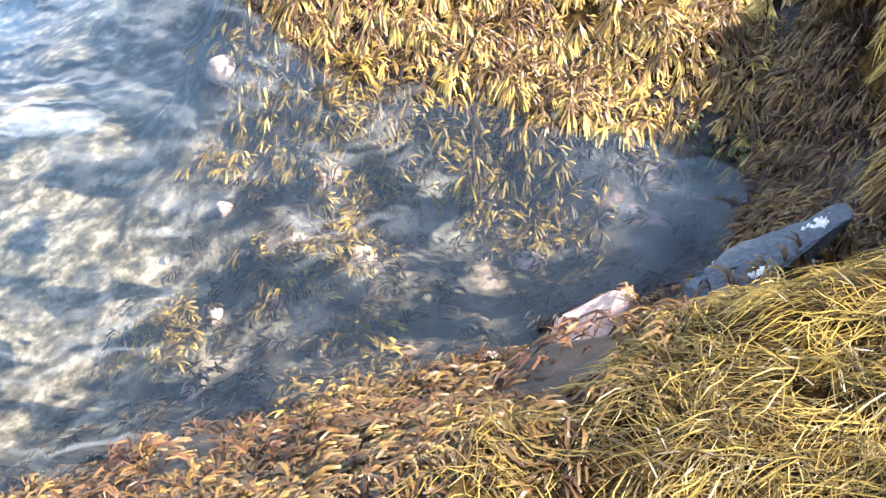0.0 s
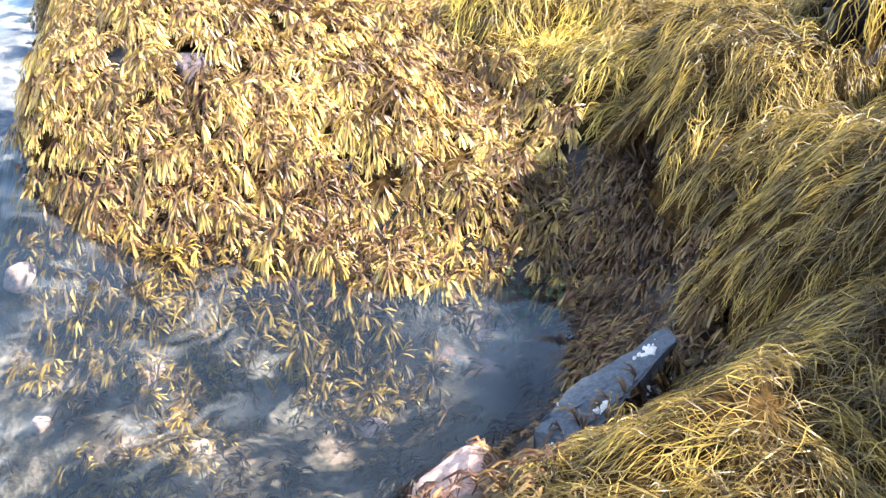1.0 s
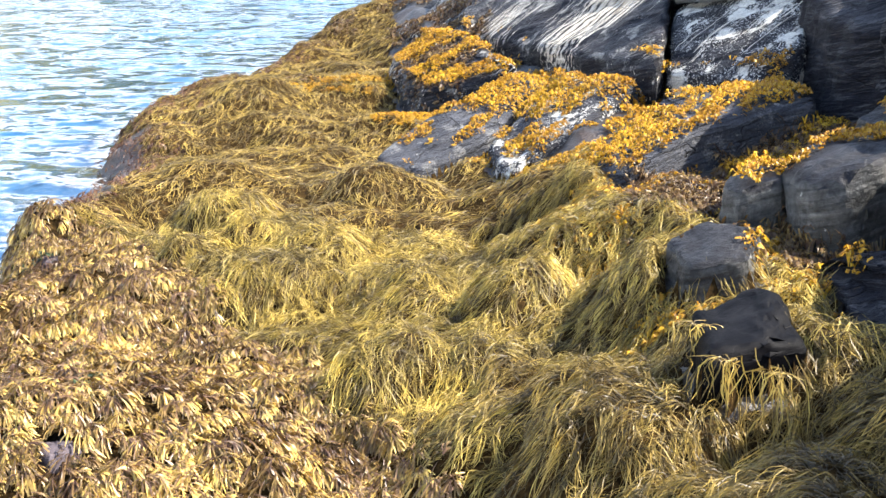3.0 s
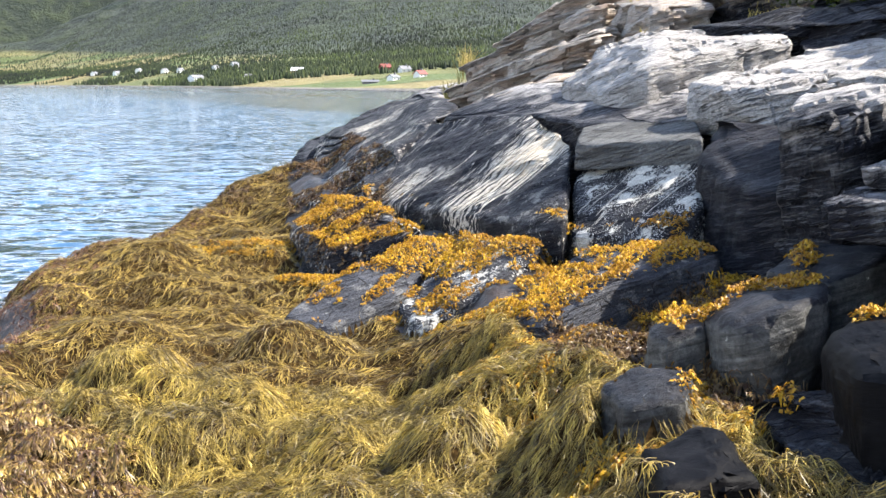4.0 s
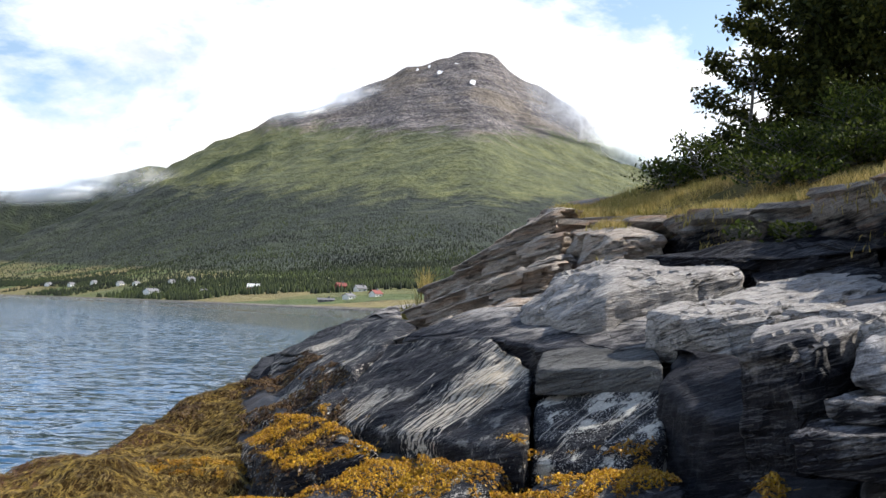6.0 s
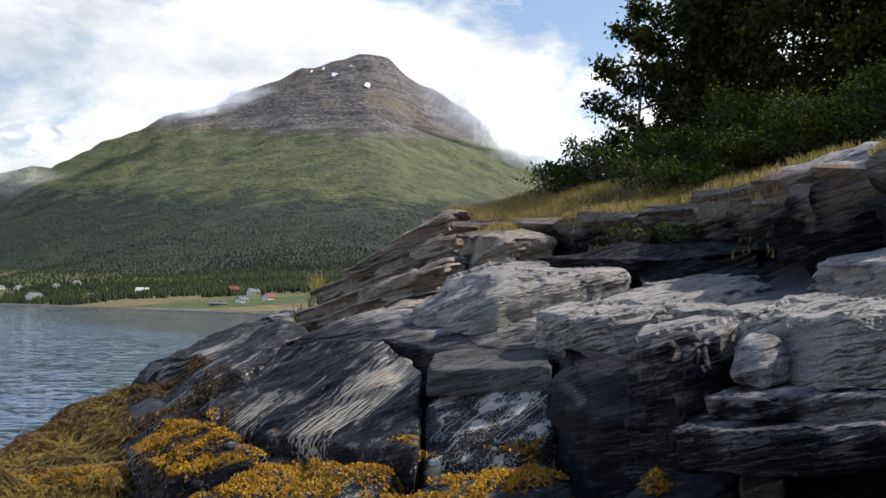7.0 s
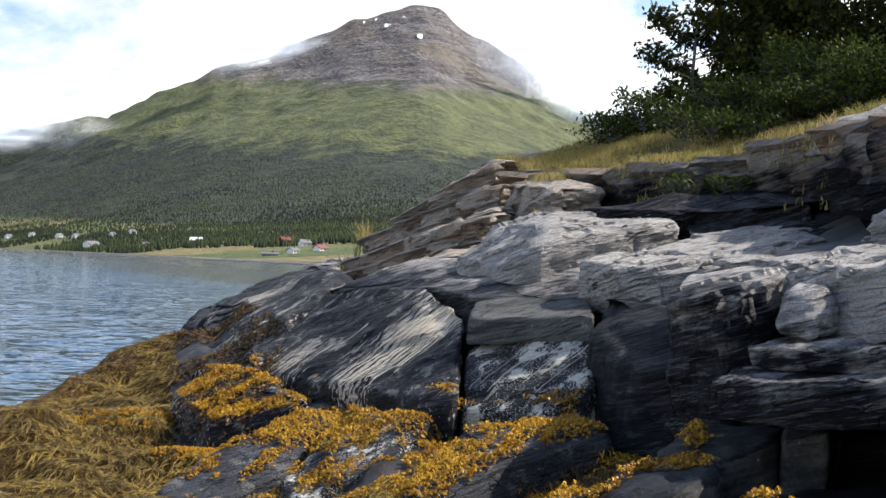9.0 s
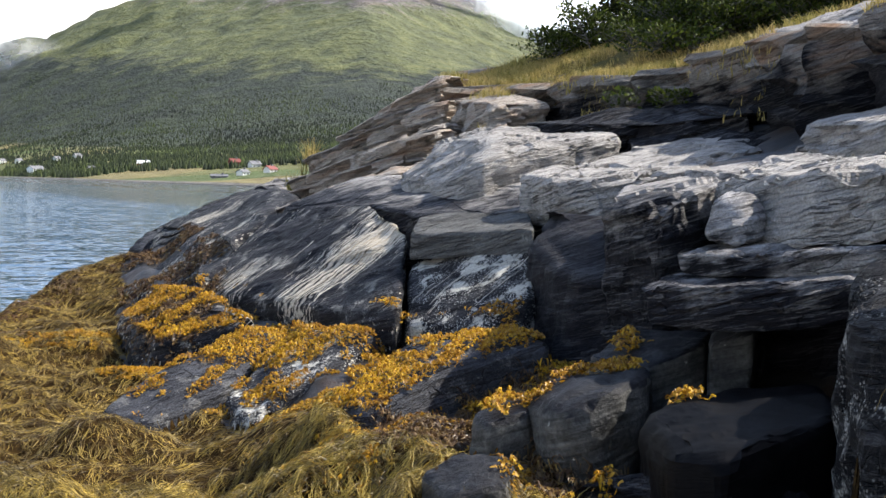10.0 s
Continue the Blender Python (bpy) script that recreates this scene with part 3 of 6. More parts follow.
def rock(top, depth, seed, mat, name="rock_slab", label="", flare=0.12, edge=0.07, layer=0.06, lump=0.08, crown=0.05, m=100, sides=16, rings=15, chip=None, facets=None):
    """A weathered block: top is its upper outline (x, y, z), anticlockwise or not; it goes down by depth."""
    chip = layer * 1.4 if chip is None else chip
    pts = [Vector(p) for p in top]
    n = len(pts)
    area = sum(pts[i].x * pts[(i + 1) % n].y - pts[(i + 1) % n].x * pts[i].y for i in range(n))
    if area < 0:
        pts.reverse()
    lens = [(pts[(i + 1) % n] - pts[i]).length for i in range(n)]
    total, ring = sum(lens), []
    for j in range(m):
        d, i = j / m * total, 0
        while d > lens[i]:
            d -= lens[i]
            i += 1
        ring.append(pts[i].lerp(pts[(i + 1) % n], d / lens[i]))
    for _ in range(2):
        ring = [(ring[j - 1] + ring[j] * 2 + ring[(j + 1) % m]) / 4 for j in range(m)]
    size = total / 4
    for j in range(m):                                       # uneven outline
        p = ring[j]
        tan = (ring[(j + 1) % m] - ring[j - 1]).normalized()
        out = Vector((tan.y, -tan.x, 0))
        ring[j] = p + out * 0.035 * size * noise.fractal((p.x * 1.6, p.y * 1.6, seed), 0.8, 2.2, 4)
    outs = []
    for j in range(m):
        tan = (ring[(j + 1) % m] - ring[j - 1]).normalized()
        outs.append(Vector((tan.y, -tan.x, 0)))
    mid = sum(ring, Vector()) / m
    nb = Vector(BEDDING[0]).normalized()
    verts = []
    edge = min(edge, depth * 0.45)
    for k in range(sides):
        s = k / (sides - 1)
        for j in range(m):
            drop = edge + (depth - edge) * (1 - s)
            p = ring[j] + outs[j] * flare * (1 - s)
            p = Vector((p.x, p.y, ring[j].z - drop))
            p += outs[j] * (layer * strata(p.dot(nb), seed) + lump * noise.fractal(p * 1.8 + Vector((seed, 0, 0)), 0.9, 2.1, 4))
            p += outs[j] * chip * (noise.cell((p.x * 2.3 + seed, p.y * 2.3, p.dot(nb) * 4.5)) - 0.5)
            verts.append(p)
    for k in range(1, 5):
        a = k / 4 * math.pi / 2
        for j in range(m):
            p = ring[j] - outs[j] * edge * (1 - math.cos(a))
            p = Vector((p.x, p.y, ring[j].z - edge * (1 - math.sin(a))))
            p += outs[j] * (1 - k / 4) * (layer * strata(p.dot(nb), seed) + lump * noise.fractal(p * 1.8 + Vector((seed, 0, 0)), 0.9, 2.1, 4))
            verts.append(p)
    rim = verts[-m:]
    rows = np.array([(p.x, p.y, 1.0) for p in ring])
    fit = np.linalg.lstsq(rows, np.array([p.z for p in ring]), rcond=None)[0]
    for k in range(1, rings):
        q = (k / rings) ** 0.85
        for j in range(m):
            p = rim[j].lerp(mid, q)
            plane = fit[0] * p.x + fit[1] * p.y + fit[2]
            w = min(1.0, q * 1.5)
            p.z = rim[j].z + (plane - rim[j].z) * w * w * (3 - 2 * w)
            lift = crown * size * (1 - (1 - q) ** 2)
            lift += lump * 0.9 * min(1, q * 4) * noise.fractal(p * 1.5 + Vector((0, seed, 0)), 0.9, 2.1, 5)
            lift += chip * 0.3 * min(1, q * 5) * (noise.cell((p.x * 1.7 + seed, p.y * 1.7, 0)) - 0.5)
            lift += layer * 0.5 * min(1, q * 5) * strata(p.dot(nb) * 0.8 + 0.15 * noise.noise(p * 0.9), seed + 1)
            verts.append(Vector((p.x, p.y, p.z + lift)))
    if facets is None:                                       # flat broken faces
        facets = 12 if name == "boulder" else 7
    rng = random.Random(seed * 7 + 1)
    for _ in range(facets):
        cut = Vector((rng.gauss(0, 1), rng.gauss(0, 1), rng.uniform(-0.2, 1.1))).normalized()
        reach = max((v - mid).dot(cut) for v in verts)
        limit = reach - rng.uniform(0.03, 0.16 if name == "boulder" else 0.07) * min(reach, 1.2)
        for v in verts:
            over = (v - mid).dot(cut) - limit
            if over > 0:
                v -= cut * (over * 0.93)
    faces = []
    levels = sides + 4 + rings - 1
    for k in range(levels - 1):
        for j in range(m):
            j2 = (j + 1) % m
            faces.append((k * m + j, k * m + j2, (k + 1) * m + j2, (k + 1) * m + j))
    last = sum(verts[-m:], Vector()) / m
    verts.append(last)
    c = len(verts) - 1
    faces += [((levels - 1) * m + j, (levels - 1) * m + (j + 1) % m, c) for j in range(m)]
    origin = Vector((mid.x, mid.y, min(v.z for v in verts)))
    me = mesh_from(name, [v - origin for v in verts], faces, mat)
    me.set_sharp_from_angle(angle=radians(32))
    ob = new(name, me)
    ob.location = origin
    tagged(ob, label or "grey layered schist rock on the shore", "rock", "shore rocks")
    ROCKS.append(ob)
    return ob


def block(top, depth, seed, mat, name="rock_slab", label="", bevel=0.045, lump=0.03, layer=0.0, inset=0.0, extra=(), fine=0.105, chip=0.0):
    """An angular block: the hull of its upper corners, their feet and any extra corners, worn and layered."""
    rng = random.Random(seed)
    mid = sum((Vector(p) for p in top), Vector()) / len(top)
    pts = [Vector(p) for p in top] + [Vector(p) for p in extra]
    for p in top:
        q = Vector(p).lerp(Vector((mid.x, mid.y, p[2])), inset + rng.uniform(-0.06, 0.10))
        pts.append(Vector((q.x, q.y, p[2] - depth)))
    bm = bmesh.new()
    for p in pts:
        bm.verts.new(p)
    bmesh.ops.convex_hull(bm, input=bm.verts[:])
    for v in [v for v in bm.verts if not v.link_faces]:
        bm.verts.remove(v)
    bmesh.ops.dissolve_limit(bm, angle_limit=radians(9), verts=bm.verts[:], edges=bm.edges[:])
    bmesh.ops.bevel(bm, geom=bm.edges[:], offset=bevel, segments=3, profile=0.5, affect="EDGES", clamp_overlap=True)
    bmesh.ops.triangulate(bm, faces=bm.faces[:])
    for _ in range(9):
        long = [e for e in bm.edges if e.calc_length() > fine]
        if not long:
            break
        bmesh.ops.subdivide_edges(bm, edges=long, cuts=1)
        bmesh.ops.triangulate(bm, faces=[f for f in bm.faces if len(f.verts) > 3])
    bm.normal_update()
    nb = Vector(BEDDING[0]).normalized()
    shift = Vector((seed * 1.7, seed * 0.6, 0))
    moves = []
    for v in bm.verts:
        p = v.co
        d = lump * noise.fractal(p * 1.7 + shift, 0.9, 2.1, 5) + 0.006 * noise.fractal(p * 13 + shift, 0.8, 2.1, 3)
        if layer:
            side = 1.0 - 0.75 * abs(v.normal.dot(nb))
            w = p.dot(nb) + 0.02 * noise.noise(p * 1.3 + shift)
            d += layer * side * (strata(w, seed) + 0.5 * strata(w * 2.7, seed + 3))
            d -= layer * 0.9 * side * max(0.0, noise.cell((p.x * 2.1 + seed, p.y * 2.1, w * 5)) - 0.62)
        if chip:
            w = p.dot(nb) + 0.03 * noise.noise(p * 1.1 + shift)
            d -= chip * (noise.cell((p.x * 1.5 + 0.3 * p.z + seed, p.y * 1.5, w * 3.3)) > 0.56) + 0.6 * chip * (noise.cell((p.x * 3.1 + seed, p.y * 3.1 - seed, w * 6.1)) > 0.7)
        moves.append(v.normal * d)
    for v, d in zip(bm.verts, moves):
        v.co += d
    origin = Vector((mid.x, mid.y, min(v.co.z for v in bm.verts)))
    bmesh.ops.translate(bm, verts=bm.verts[:], vec=-origin)
    me = bpy.data.meshes.new(name)
    bm.to_mesh(me)
    bm.free()
    me.materials.append(mat)
    me.polygons.foreach_set("use_smooth", [True] * len(me.polygons))
    me.set_sharp_from_angle(angle=radians(26))
    ob = new(name, me)
    ob.location = origin
    tagged(ob, label or "grey layered schist rock on the shore", "rock", "shore rocks")
    ROCKS.append(ob)
    return ob


ROCKS = []
BIG = "black tidal rock slab with pale mineral streaks"
# the long streaked slab that climbs out of the weed, in pieces parted by cracks
block([(-1.06, 13.60, 0.99), (-0.32, 11.86, 1.03), (0.11, 10.86, 1.07), (0.99, 9.23, 1.22), (1.11, 10.48, 1.60), (1.25, 11.35, 1.89), (1.05, 12.66, 2.08), (0.94, 13.25, 2.16), (0.27, 14.68, 2.08), (-0.40, 15.74, 1.91), (-1.04, 14.71, 1.26)], 1.1, 1, ROCK_STREAK, label=BIG, bevel=0.07, lump=0.05, layer=0.008, extra=[(-0.05, 12.56, 1.46), (0.51, 12.10, 1.70), (0.69, 10.64, 1.47)], fine=0.119, chip=0.02)
rock([(-2.6, 16.7, 0.66), (-1.15, 13.5, 1.0), (-0.45, 16.0, 1.85), (0.1, 19.5, 2.3), (-1.4, 24.0, 2.0), (-3.2, 24.0, 1.35)], 1.4, 2, ROCK_STREAK, label="long dark rock slab dipping into the sea", edge=0.15, m=120, rings=20, layer=0.03, lump=0.05, chip=0.02, facets=2, crown=0.02)
block([(1.08, 9.45, 1.16), (1.89, 8.31, 1.23), (2.10, 8.74, 1.49), (2.27, 9.60, 1.89), (2.21, 10.01, 1.99), (1.78, 10.43, 1.90), (1.25, 10.59, 1.65), (1.16, 10.20, 1.47)], 0.9, 3, ROCK_SPECK, label="black rock face speckled with white barnacles", bevel=0.05, lump=0.04, layer=0.01, extra=[(1.63, 9.40, 1.51), (1.96, 9.57, 1.75)], fine=0.102, chip=0.02)
block([(1.22, 10.45, 1.90), (2.24, 9.50, 2.02), (2.38, 10.4, 2.15), (1.38, 11.6, 2.10)], 0.25, 4, ROCK_GREY, label="grey slab lying on a black rock face", bevel=0.03, lump=0.02, layer=0.01, chip=0.02)
rock([(2.16, 9.1, 1.95), (2.15, 8.5, 1.80), (2.3, 7.95, 1.74), (2.6, 7.7, 1.8), (3.0, 8.0, 2.0), (3.0, 9.4, 2.14), (2.5, 10.1, 2.16)], 1.0, 5, ROCK_BLACK, "boulder", "rounded black rock between two cracks", edge=0.14, flare=0.1, layer=0.01, lump=0.05, crown=0.04, facets=0)
# added rock, out of view: its height sets how far shade reaches on the bank
rock([(3.55, 4.5, 3.62), (3.45, 3.6, 3.6), (3.25, 2.6, 3.66), (3.25, 1.6, 3.88), (3.25, 0.5, 4.1), (3.4, -3.0, 4.1), (9.0, -4.0, 4.8), (9.0, 4.4, 4.4), (5.0, 4.7, 3.8)], 3.6, 40, ROCK_CLIFF, label="unseen bedrock added to shade the near bank", edge=0.2, layer=0.08, m=120)
# middle terrace
rock([(1.0, 13.4, 2.15), (1.3, 11.7, 2.08), (2.3, 10.5, 2.15), (3.4, 11.0, 2.35), (3.0, 14.5, 2.6), (0.9, 16.5, 2.5), (-0.3, 16.3, 2.0)], 1.2, 6, ROCK, label="flat grey bedrock slab with pale layers", edge=0.08, layer=0.04, lump=0.05, chip=0.02, facets=2, crown=0.0)
block([(1.43, 15.00, 2.53), (1.76, 13.00, 2.43), (2.18, 12.40, 2.66), (2.38, 13.00, 2.96), (4.26, 13.60, 3.07), (4.64, 15.40, 3.33), (2.72, 15.90, 3.30), (2.05, 15.40, 3.05)], 0.8, 7, ROCK_PALE, label="light grey tilted slab with a split front", bevel=0.07, lump=0.05, layer=0.03, fine=0.102, chip=0.06)
block([(2.35, 10.70, 2.52), (2.44, 10.10, 2.48), (2.92, 9.60, 2.45), (3.68, 9.40, 2.56), (5.36, 11.60, 2.91), (5.51, 12.60, 3.09), (4.91, 13.00, 3.07), (3.44, 12.30, 2.76)], 0.5, 8, ROCK_PALE, label="broad pale grey slab of layered rock", bevel=0.06, lump=0.035, layer=0.028, chip=0.045, fine=0.064)
block([(2.38, 7.70, 2.27), (2.59, 7.00, 2.24), (2.75, 7.00, 2.36), (3.23, 7.50, 2.50), (4.18, 8.80, 2.69), (3.82, 9.20, 2.62), (3.01, 8.90, 2.51)], 1.0, 10, ROCK, "boulder", "square grey block with a sheer dark front", bevel=0.04, lump=0.03, layer=0.02, chip=0.05, fine=0.064)
block([(3.10, 7.40, 2.48), (3.14, 6.60, 2.46), (3.26, 6.00, 2.52), (3.43, 5.50, 2.58), (3.95, 5.30, 2.61), (5.73, 6.60, 2.87), (4.89, 7.60, 2.78), (3.94, 8.30, 2.69)], 0.42, 11, ROCK_PALE, "boulder", "massive grey layered block on dark ledges", bevel=0.10, lump=0.05, layer=0.032, extra=[(3.07, 6.20, 2.05), (3.35, 5.65, 2.11), (3.16, 6.80, 2.20)], chip=0.05, fine=0.064)
block([(2.85, 6.70, 2.30), (2.90, 6.50, 2.36), (3.04, 6.50, 2.34), (3.33, 7.00, 2.39), (3.06, 7.10, 2.40)], 0.2, 12, ROCK_LOW, "boulder", "small fluted grey block on a ledge", bevel=0.05, lump=0.03, layer=0.04, extra=[(2.72, 6.60, 2.08), (2.84, 6.30, 2.08), (3.07, 6.40, 2.10)], fine=0.060, chip=0.03)
block([(2.51, 6.45, 2.02), (2.65, 6.00, 2.02), (2.96, 5.50, 2.06), (3.19, 5.10, 2.13), (4.24, 4.90, 2.22), (4.25, 6.60, 2.16), (3.17, 7.10, 2.08)], 0.13, 13, ROCK_LOW, label="thin dark rock ledge", bevel=0.02, lump=0.03, layer=0.02, inset=0.05, fine=0.076, chip=0.035)
block([(2.19, 6.10, 1.82), (2.40, 5.80, 1.82), (2.54, 5.50, 1.85), (2.78, 5.10, 1.92), (2.99, 4.90, 2.02), (4.07, 4.70, 2.06), (3.88, 6.40, 2.02), (2.68, 6.80, 1.88)], 0.2, 14, ROCK_LOW, label="dark rock ledge with a broken edge", bevel=0.02, lump=0.04, layer=0.03, inset=0.10, fine=0.076, chip=0.04)
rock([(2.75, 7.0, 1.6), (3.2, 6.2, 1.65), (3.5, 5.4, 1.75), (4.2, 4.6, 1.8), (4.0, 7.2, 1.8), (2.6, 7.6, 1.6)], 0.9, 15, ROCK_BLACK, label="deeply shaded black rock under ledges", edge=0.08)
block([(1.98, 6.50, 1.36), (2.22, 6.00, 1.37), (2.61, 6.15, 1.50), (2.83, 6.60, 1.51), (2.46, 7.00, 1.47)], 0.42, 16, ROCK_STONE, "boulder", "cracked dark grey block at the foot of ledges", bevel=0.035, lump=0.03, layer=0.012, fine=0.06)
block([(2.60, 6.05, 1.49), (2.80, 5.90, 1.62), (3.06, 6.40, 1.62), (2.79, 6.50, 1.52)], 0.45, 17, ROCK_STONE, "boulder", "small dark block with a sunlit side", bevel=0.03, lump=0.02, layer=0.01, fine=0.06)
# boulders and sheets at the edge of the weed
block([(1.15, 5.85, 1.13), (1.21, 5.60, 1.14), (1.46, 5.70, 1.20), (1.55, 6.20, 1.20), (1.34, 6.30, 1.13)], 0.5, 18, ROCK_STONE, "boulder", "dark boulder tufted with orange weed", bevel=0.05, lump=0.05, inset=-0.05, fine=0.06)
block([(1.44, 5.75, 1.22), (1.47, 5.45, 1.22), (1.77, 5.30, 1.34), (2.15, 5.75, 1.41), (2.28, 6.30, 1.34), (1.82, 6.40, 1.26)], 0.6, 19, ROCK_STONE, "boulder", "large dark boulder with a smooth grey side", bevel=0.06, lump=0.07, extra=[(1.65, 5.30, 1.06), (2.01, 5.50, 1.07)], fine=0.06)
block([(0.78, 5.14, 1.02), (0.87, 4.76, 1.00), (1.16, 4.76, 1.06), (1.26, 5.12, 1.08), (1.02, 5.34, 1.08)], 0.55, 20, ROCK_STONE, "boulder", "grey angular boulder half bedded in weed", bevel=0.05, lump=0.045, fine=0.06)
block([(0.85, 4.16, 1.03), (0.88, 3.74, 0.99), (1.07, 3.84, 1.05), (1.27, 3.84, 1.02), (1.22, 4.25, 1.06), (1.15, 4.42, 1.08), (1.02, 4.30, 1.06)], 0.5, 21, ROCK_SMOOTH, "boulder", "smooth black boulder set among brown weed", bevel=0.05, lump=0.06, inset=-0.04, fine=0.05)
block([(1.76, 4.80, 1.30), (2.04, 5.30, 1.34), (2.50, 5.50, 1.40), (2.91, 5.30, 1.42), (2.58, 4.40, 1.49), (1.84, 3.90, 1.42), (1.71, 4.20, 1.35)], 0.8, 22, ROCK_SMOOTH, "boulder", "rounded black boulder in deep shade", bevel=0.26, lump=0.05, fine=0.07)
block([(2.61, 4.50, 2.00), (2.28, 3.90, 1.94), (2.11, 3.20, 1.96), (2.98, 3.10, 2.09), (4.24, 4.50, 2.19), (3.17, 5.00, 2.06)], 1.6, 23, ROCK_DUSTED, "boulder", "tall black boulder dusted with pale specks", bevel=0.14, lump=0.10, layer=0.015, inset=-0.05)
rock([(-1.55, 9.2, 0.44), (-1.05, 8.7, 0.42), (-0.35, 9.6, 0.64), (-0.1, 10.6, 0.88), (-0.4, 10.9, 0.88), (-1.2, 10.0, 0.64)], 0.5, 24, ROCK_SHEET, label="smooth grey rock sheet rising from yellow weed", edge=0.1, layer=0.015, lump=0.03, chip=0.0, facets=2, crown=0.02)
rock([(-0.5, 9.1, 0.58), (-0.25, 8.3, 0.55), (0.3, 8.6, 0.80), (0.85, 9.3, 1.08), (0.1, 10.6, 0.98)], 0.5, 25, ROCK_SHEET_SPECK, label="dark rock sheet with a white barnacle patch", edge=0.08, layer=0.015, lump=0.03, chip=0.0, facets=2, crown=0.02)
rock([(0.45, 7.3, 0.90), (0.62, 6.9, 0.9), (1.3, 7.4, 1.12), (2.0, 7.7, 1.26), (1.9, 8.4, 1.24), (0.95, 8.6, 1.10)], 0.5, 26, ROCK_SHEET, label="low black rock sheet grown with orange weed", edge=0.08, layer=0.015, lump=0.03, chip=0.0, facets=2, crown=0.02)
rock([(-2.1, 13.2, 0.74), (-1.4, 11.2, 0.68), (-0.3, 11.0, 0.98), (-1.1, 13.2, 1.04), (-1.9, 14.6, 0.92)], 0.5, 27, ROCK_STREAK, label="wet rock shelf with white veins and weed", edge=0.1, layer=0.015, lump=0.03, chip=0.0, facets=2, crown=0.02)
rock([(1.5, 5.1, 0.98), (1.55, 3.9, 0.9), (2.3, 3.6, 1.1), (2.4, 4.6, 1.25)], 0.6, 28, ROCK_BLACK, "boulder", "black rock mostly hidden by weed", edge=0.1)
block([(0.03, 2.02, 0.37), (0.15, 1.96, 0.40), (0.26, 2.06, 0.44), (0.34, 2.22, 0.47), (0.42, 2.36, 0.50), (0.38, 2.47, 0.46), (0.23, 2.33, 0.40), (0.11, 2.21, 0.37)], 0.6, 29, ROCK_BLUE, "boulder", "blue grey rock edged with white barnacles", bevel=0.015, lump=0.05, inset=-0.3, fine=0.034)
for k, (sx, sy, sr) in enumerate(((-1.55, 2.55, 0.085), (-1.2, 2.25, 0.07), (-1.62, 1.85, 0.06), (-0.72, 3.0, 0.05), (-1.9, 2.3, 0.05), (-1.05, 1.75, 0.045), (-2.3, 2.9, 0.07), (-0.62, 2.5, 0.05), (-1.45, 1.5, 0.05), (-0.9, 2.75, 0.06))):
    sz = float(base_height(sx, sy)) + 0.05
    rock([(sx + 0.8 * sr * (1.2 + 0.4 * math.sin(2 * k + 2 * a)) * math.cos(a), sy + 0.8 * sr * math.sin(a), sz - 0.015) for a in (0.2, 1.3, 2.5, 3.6, 4.9)], 0.09, 60 + k, PINK_ROCK, "stone", "pale crusted stone on the sea bed", edge=0.03, flare=0.01, layer=0.0, lump=0.03, crown=0.08, m=28, sides=5, rings=6)
rock([(-0.32, 2.0, 0.08), (-0.2, 1.84, 0.10), (-0.06, 1.96, 0.18), (-0.08, 2.14, 0.18), (-0.2, 2.16, 0.12)], 0.3, 38, PINK_ROCK, "stone", "pink crusted rock at the water's edge", edge=0.06, layer=0.0, lump=0.03, m=48, sides=8, rings=8)
rock([(-0.62, 1.62, 0.06), (-0.46, 1.45, 0.12), (-0.28, 1.55, 0.2), (-0.35, 1.76, 0.18)], 0.3, 39, PINK_ROCK, "stone", "pink crusted rock at the water's edge", edge=0.06, layer=0.0, lump=0.03, m=48, sides=8, rings=8)
for k, (sx, sy, sr) in enumerate(((-1.85, 3.8, 0.10), (-2.57, 4.53, 0.11), (-2.87, 6.84, 0.2), (-3.35, 6.6, 0.12), (-1.78, 3.25, 0.06))):
    sz = float(base_height(sx, sy)) + 0.05
    rock([(sx + sr * (1.0 + 0.35 * math.sin(2 * k + a)) * math.cos(a), sy + sr * math.sin(a), sz) for a in (0.2, 1.3, 2.5, 3.6, 4.9)], 0.25, 80 + k, ROCK_BARE, "stone", "bare violet grey rock showing through the weed", edge=0.04, flare=0.03, layer=0.0, lump=0.02, crown=0.06, m=40, sides=5, rings=8)
# far point and upper terrace
rock([(-4.6, 31.0, 0.9), (-3.6, 22.5, 0.95), (-2.2, 22.8, 1.55), (-0.6, 24.0, 2.2), (0.6, 30.0, 2.6), (-2.4, 34.0, 1.7)], 2.2, 30, ROCK, label="low rocky point sloping into the sea", edge=0.3, layer=0.08, lump=0.14, crown=0.03, m=120)
BEDS = "brown weathered beds of layered rock"
rock([(-0.6, 26.0, 2.1), (-0.3, 22.0, 2.2), (0.2, 17.5, 2.1), (1.6, 16.2, 2.4), (3.2, 17.6, 3.0), (2.8, 20.5, 3.7), (1.6, 23.0, 3.5), (0.5, 26.0, 2.7)], 2.0, 31, ROCK_HIGH, label="bedrock core of the point", edge=0.15, layer=0.14, lump=0.12, crown=0.0, m=120)
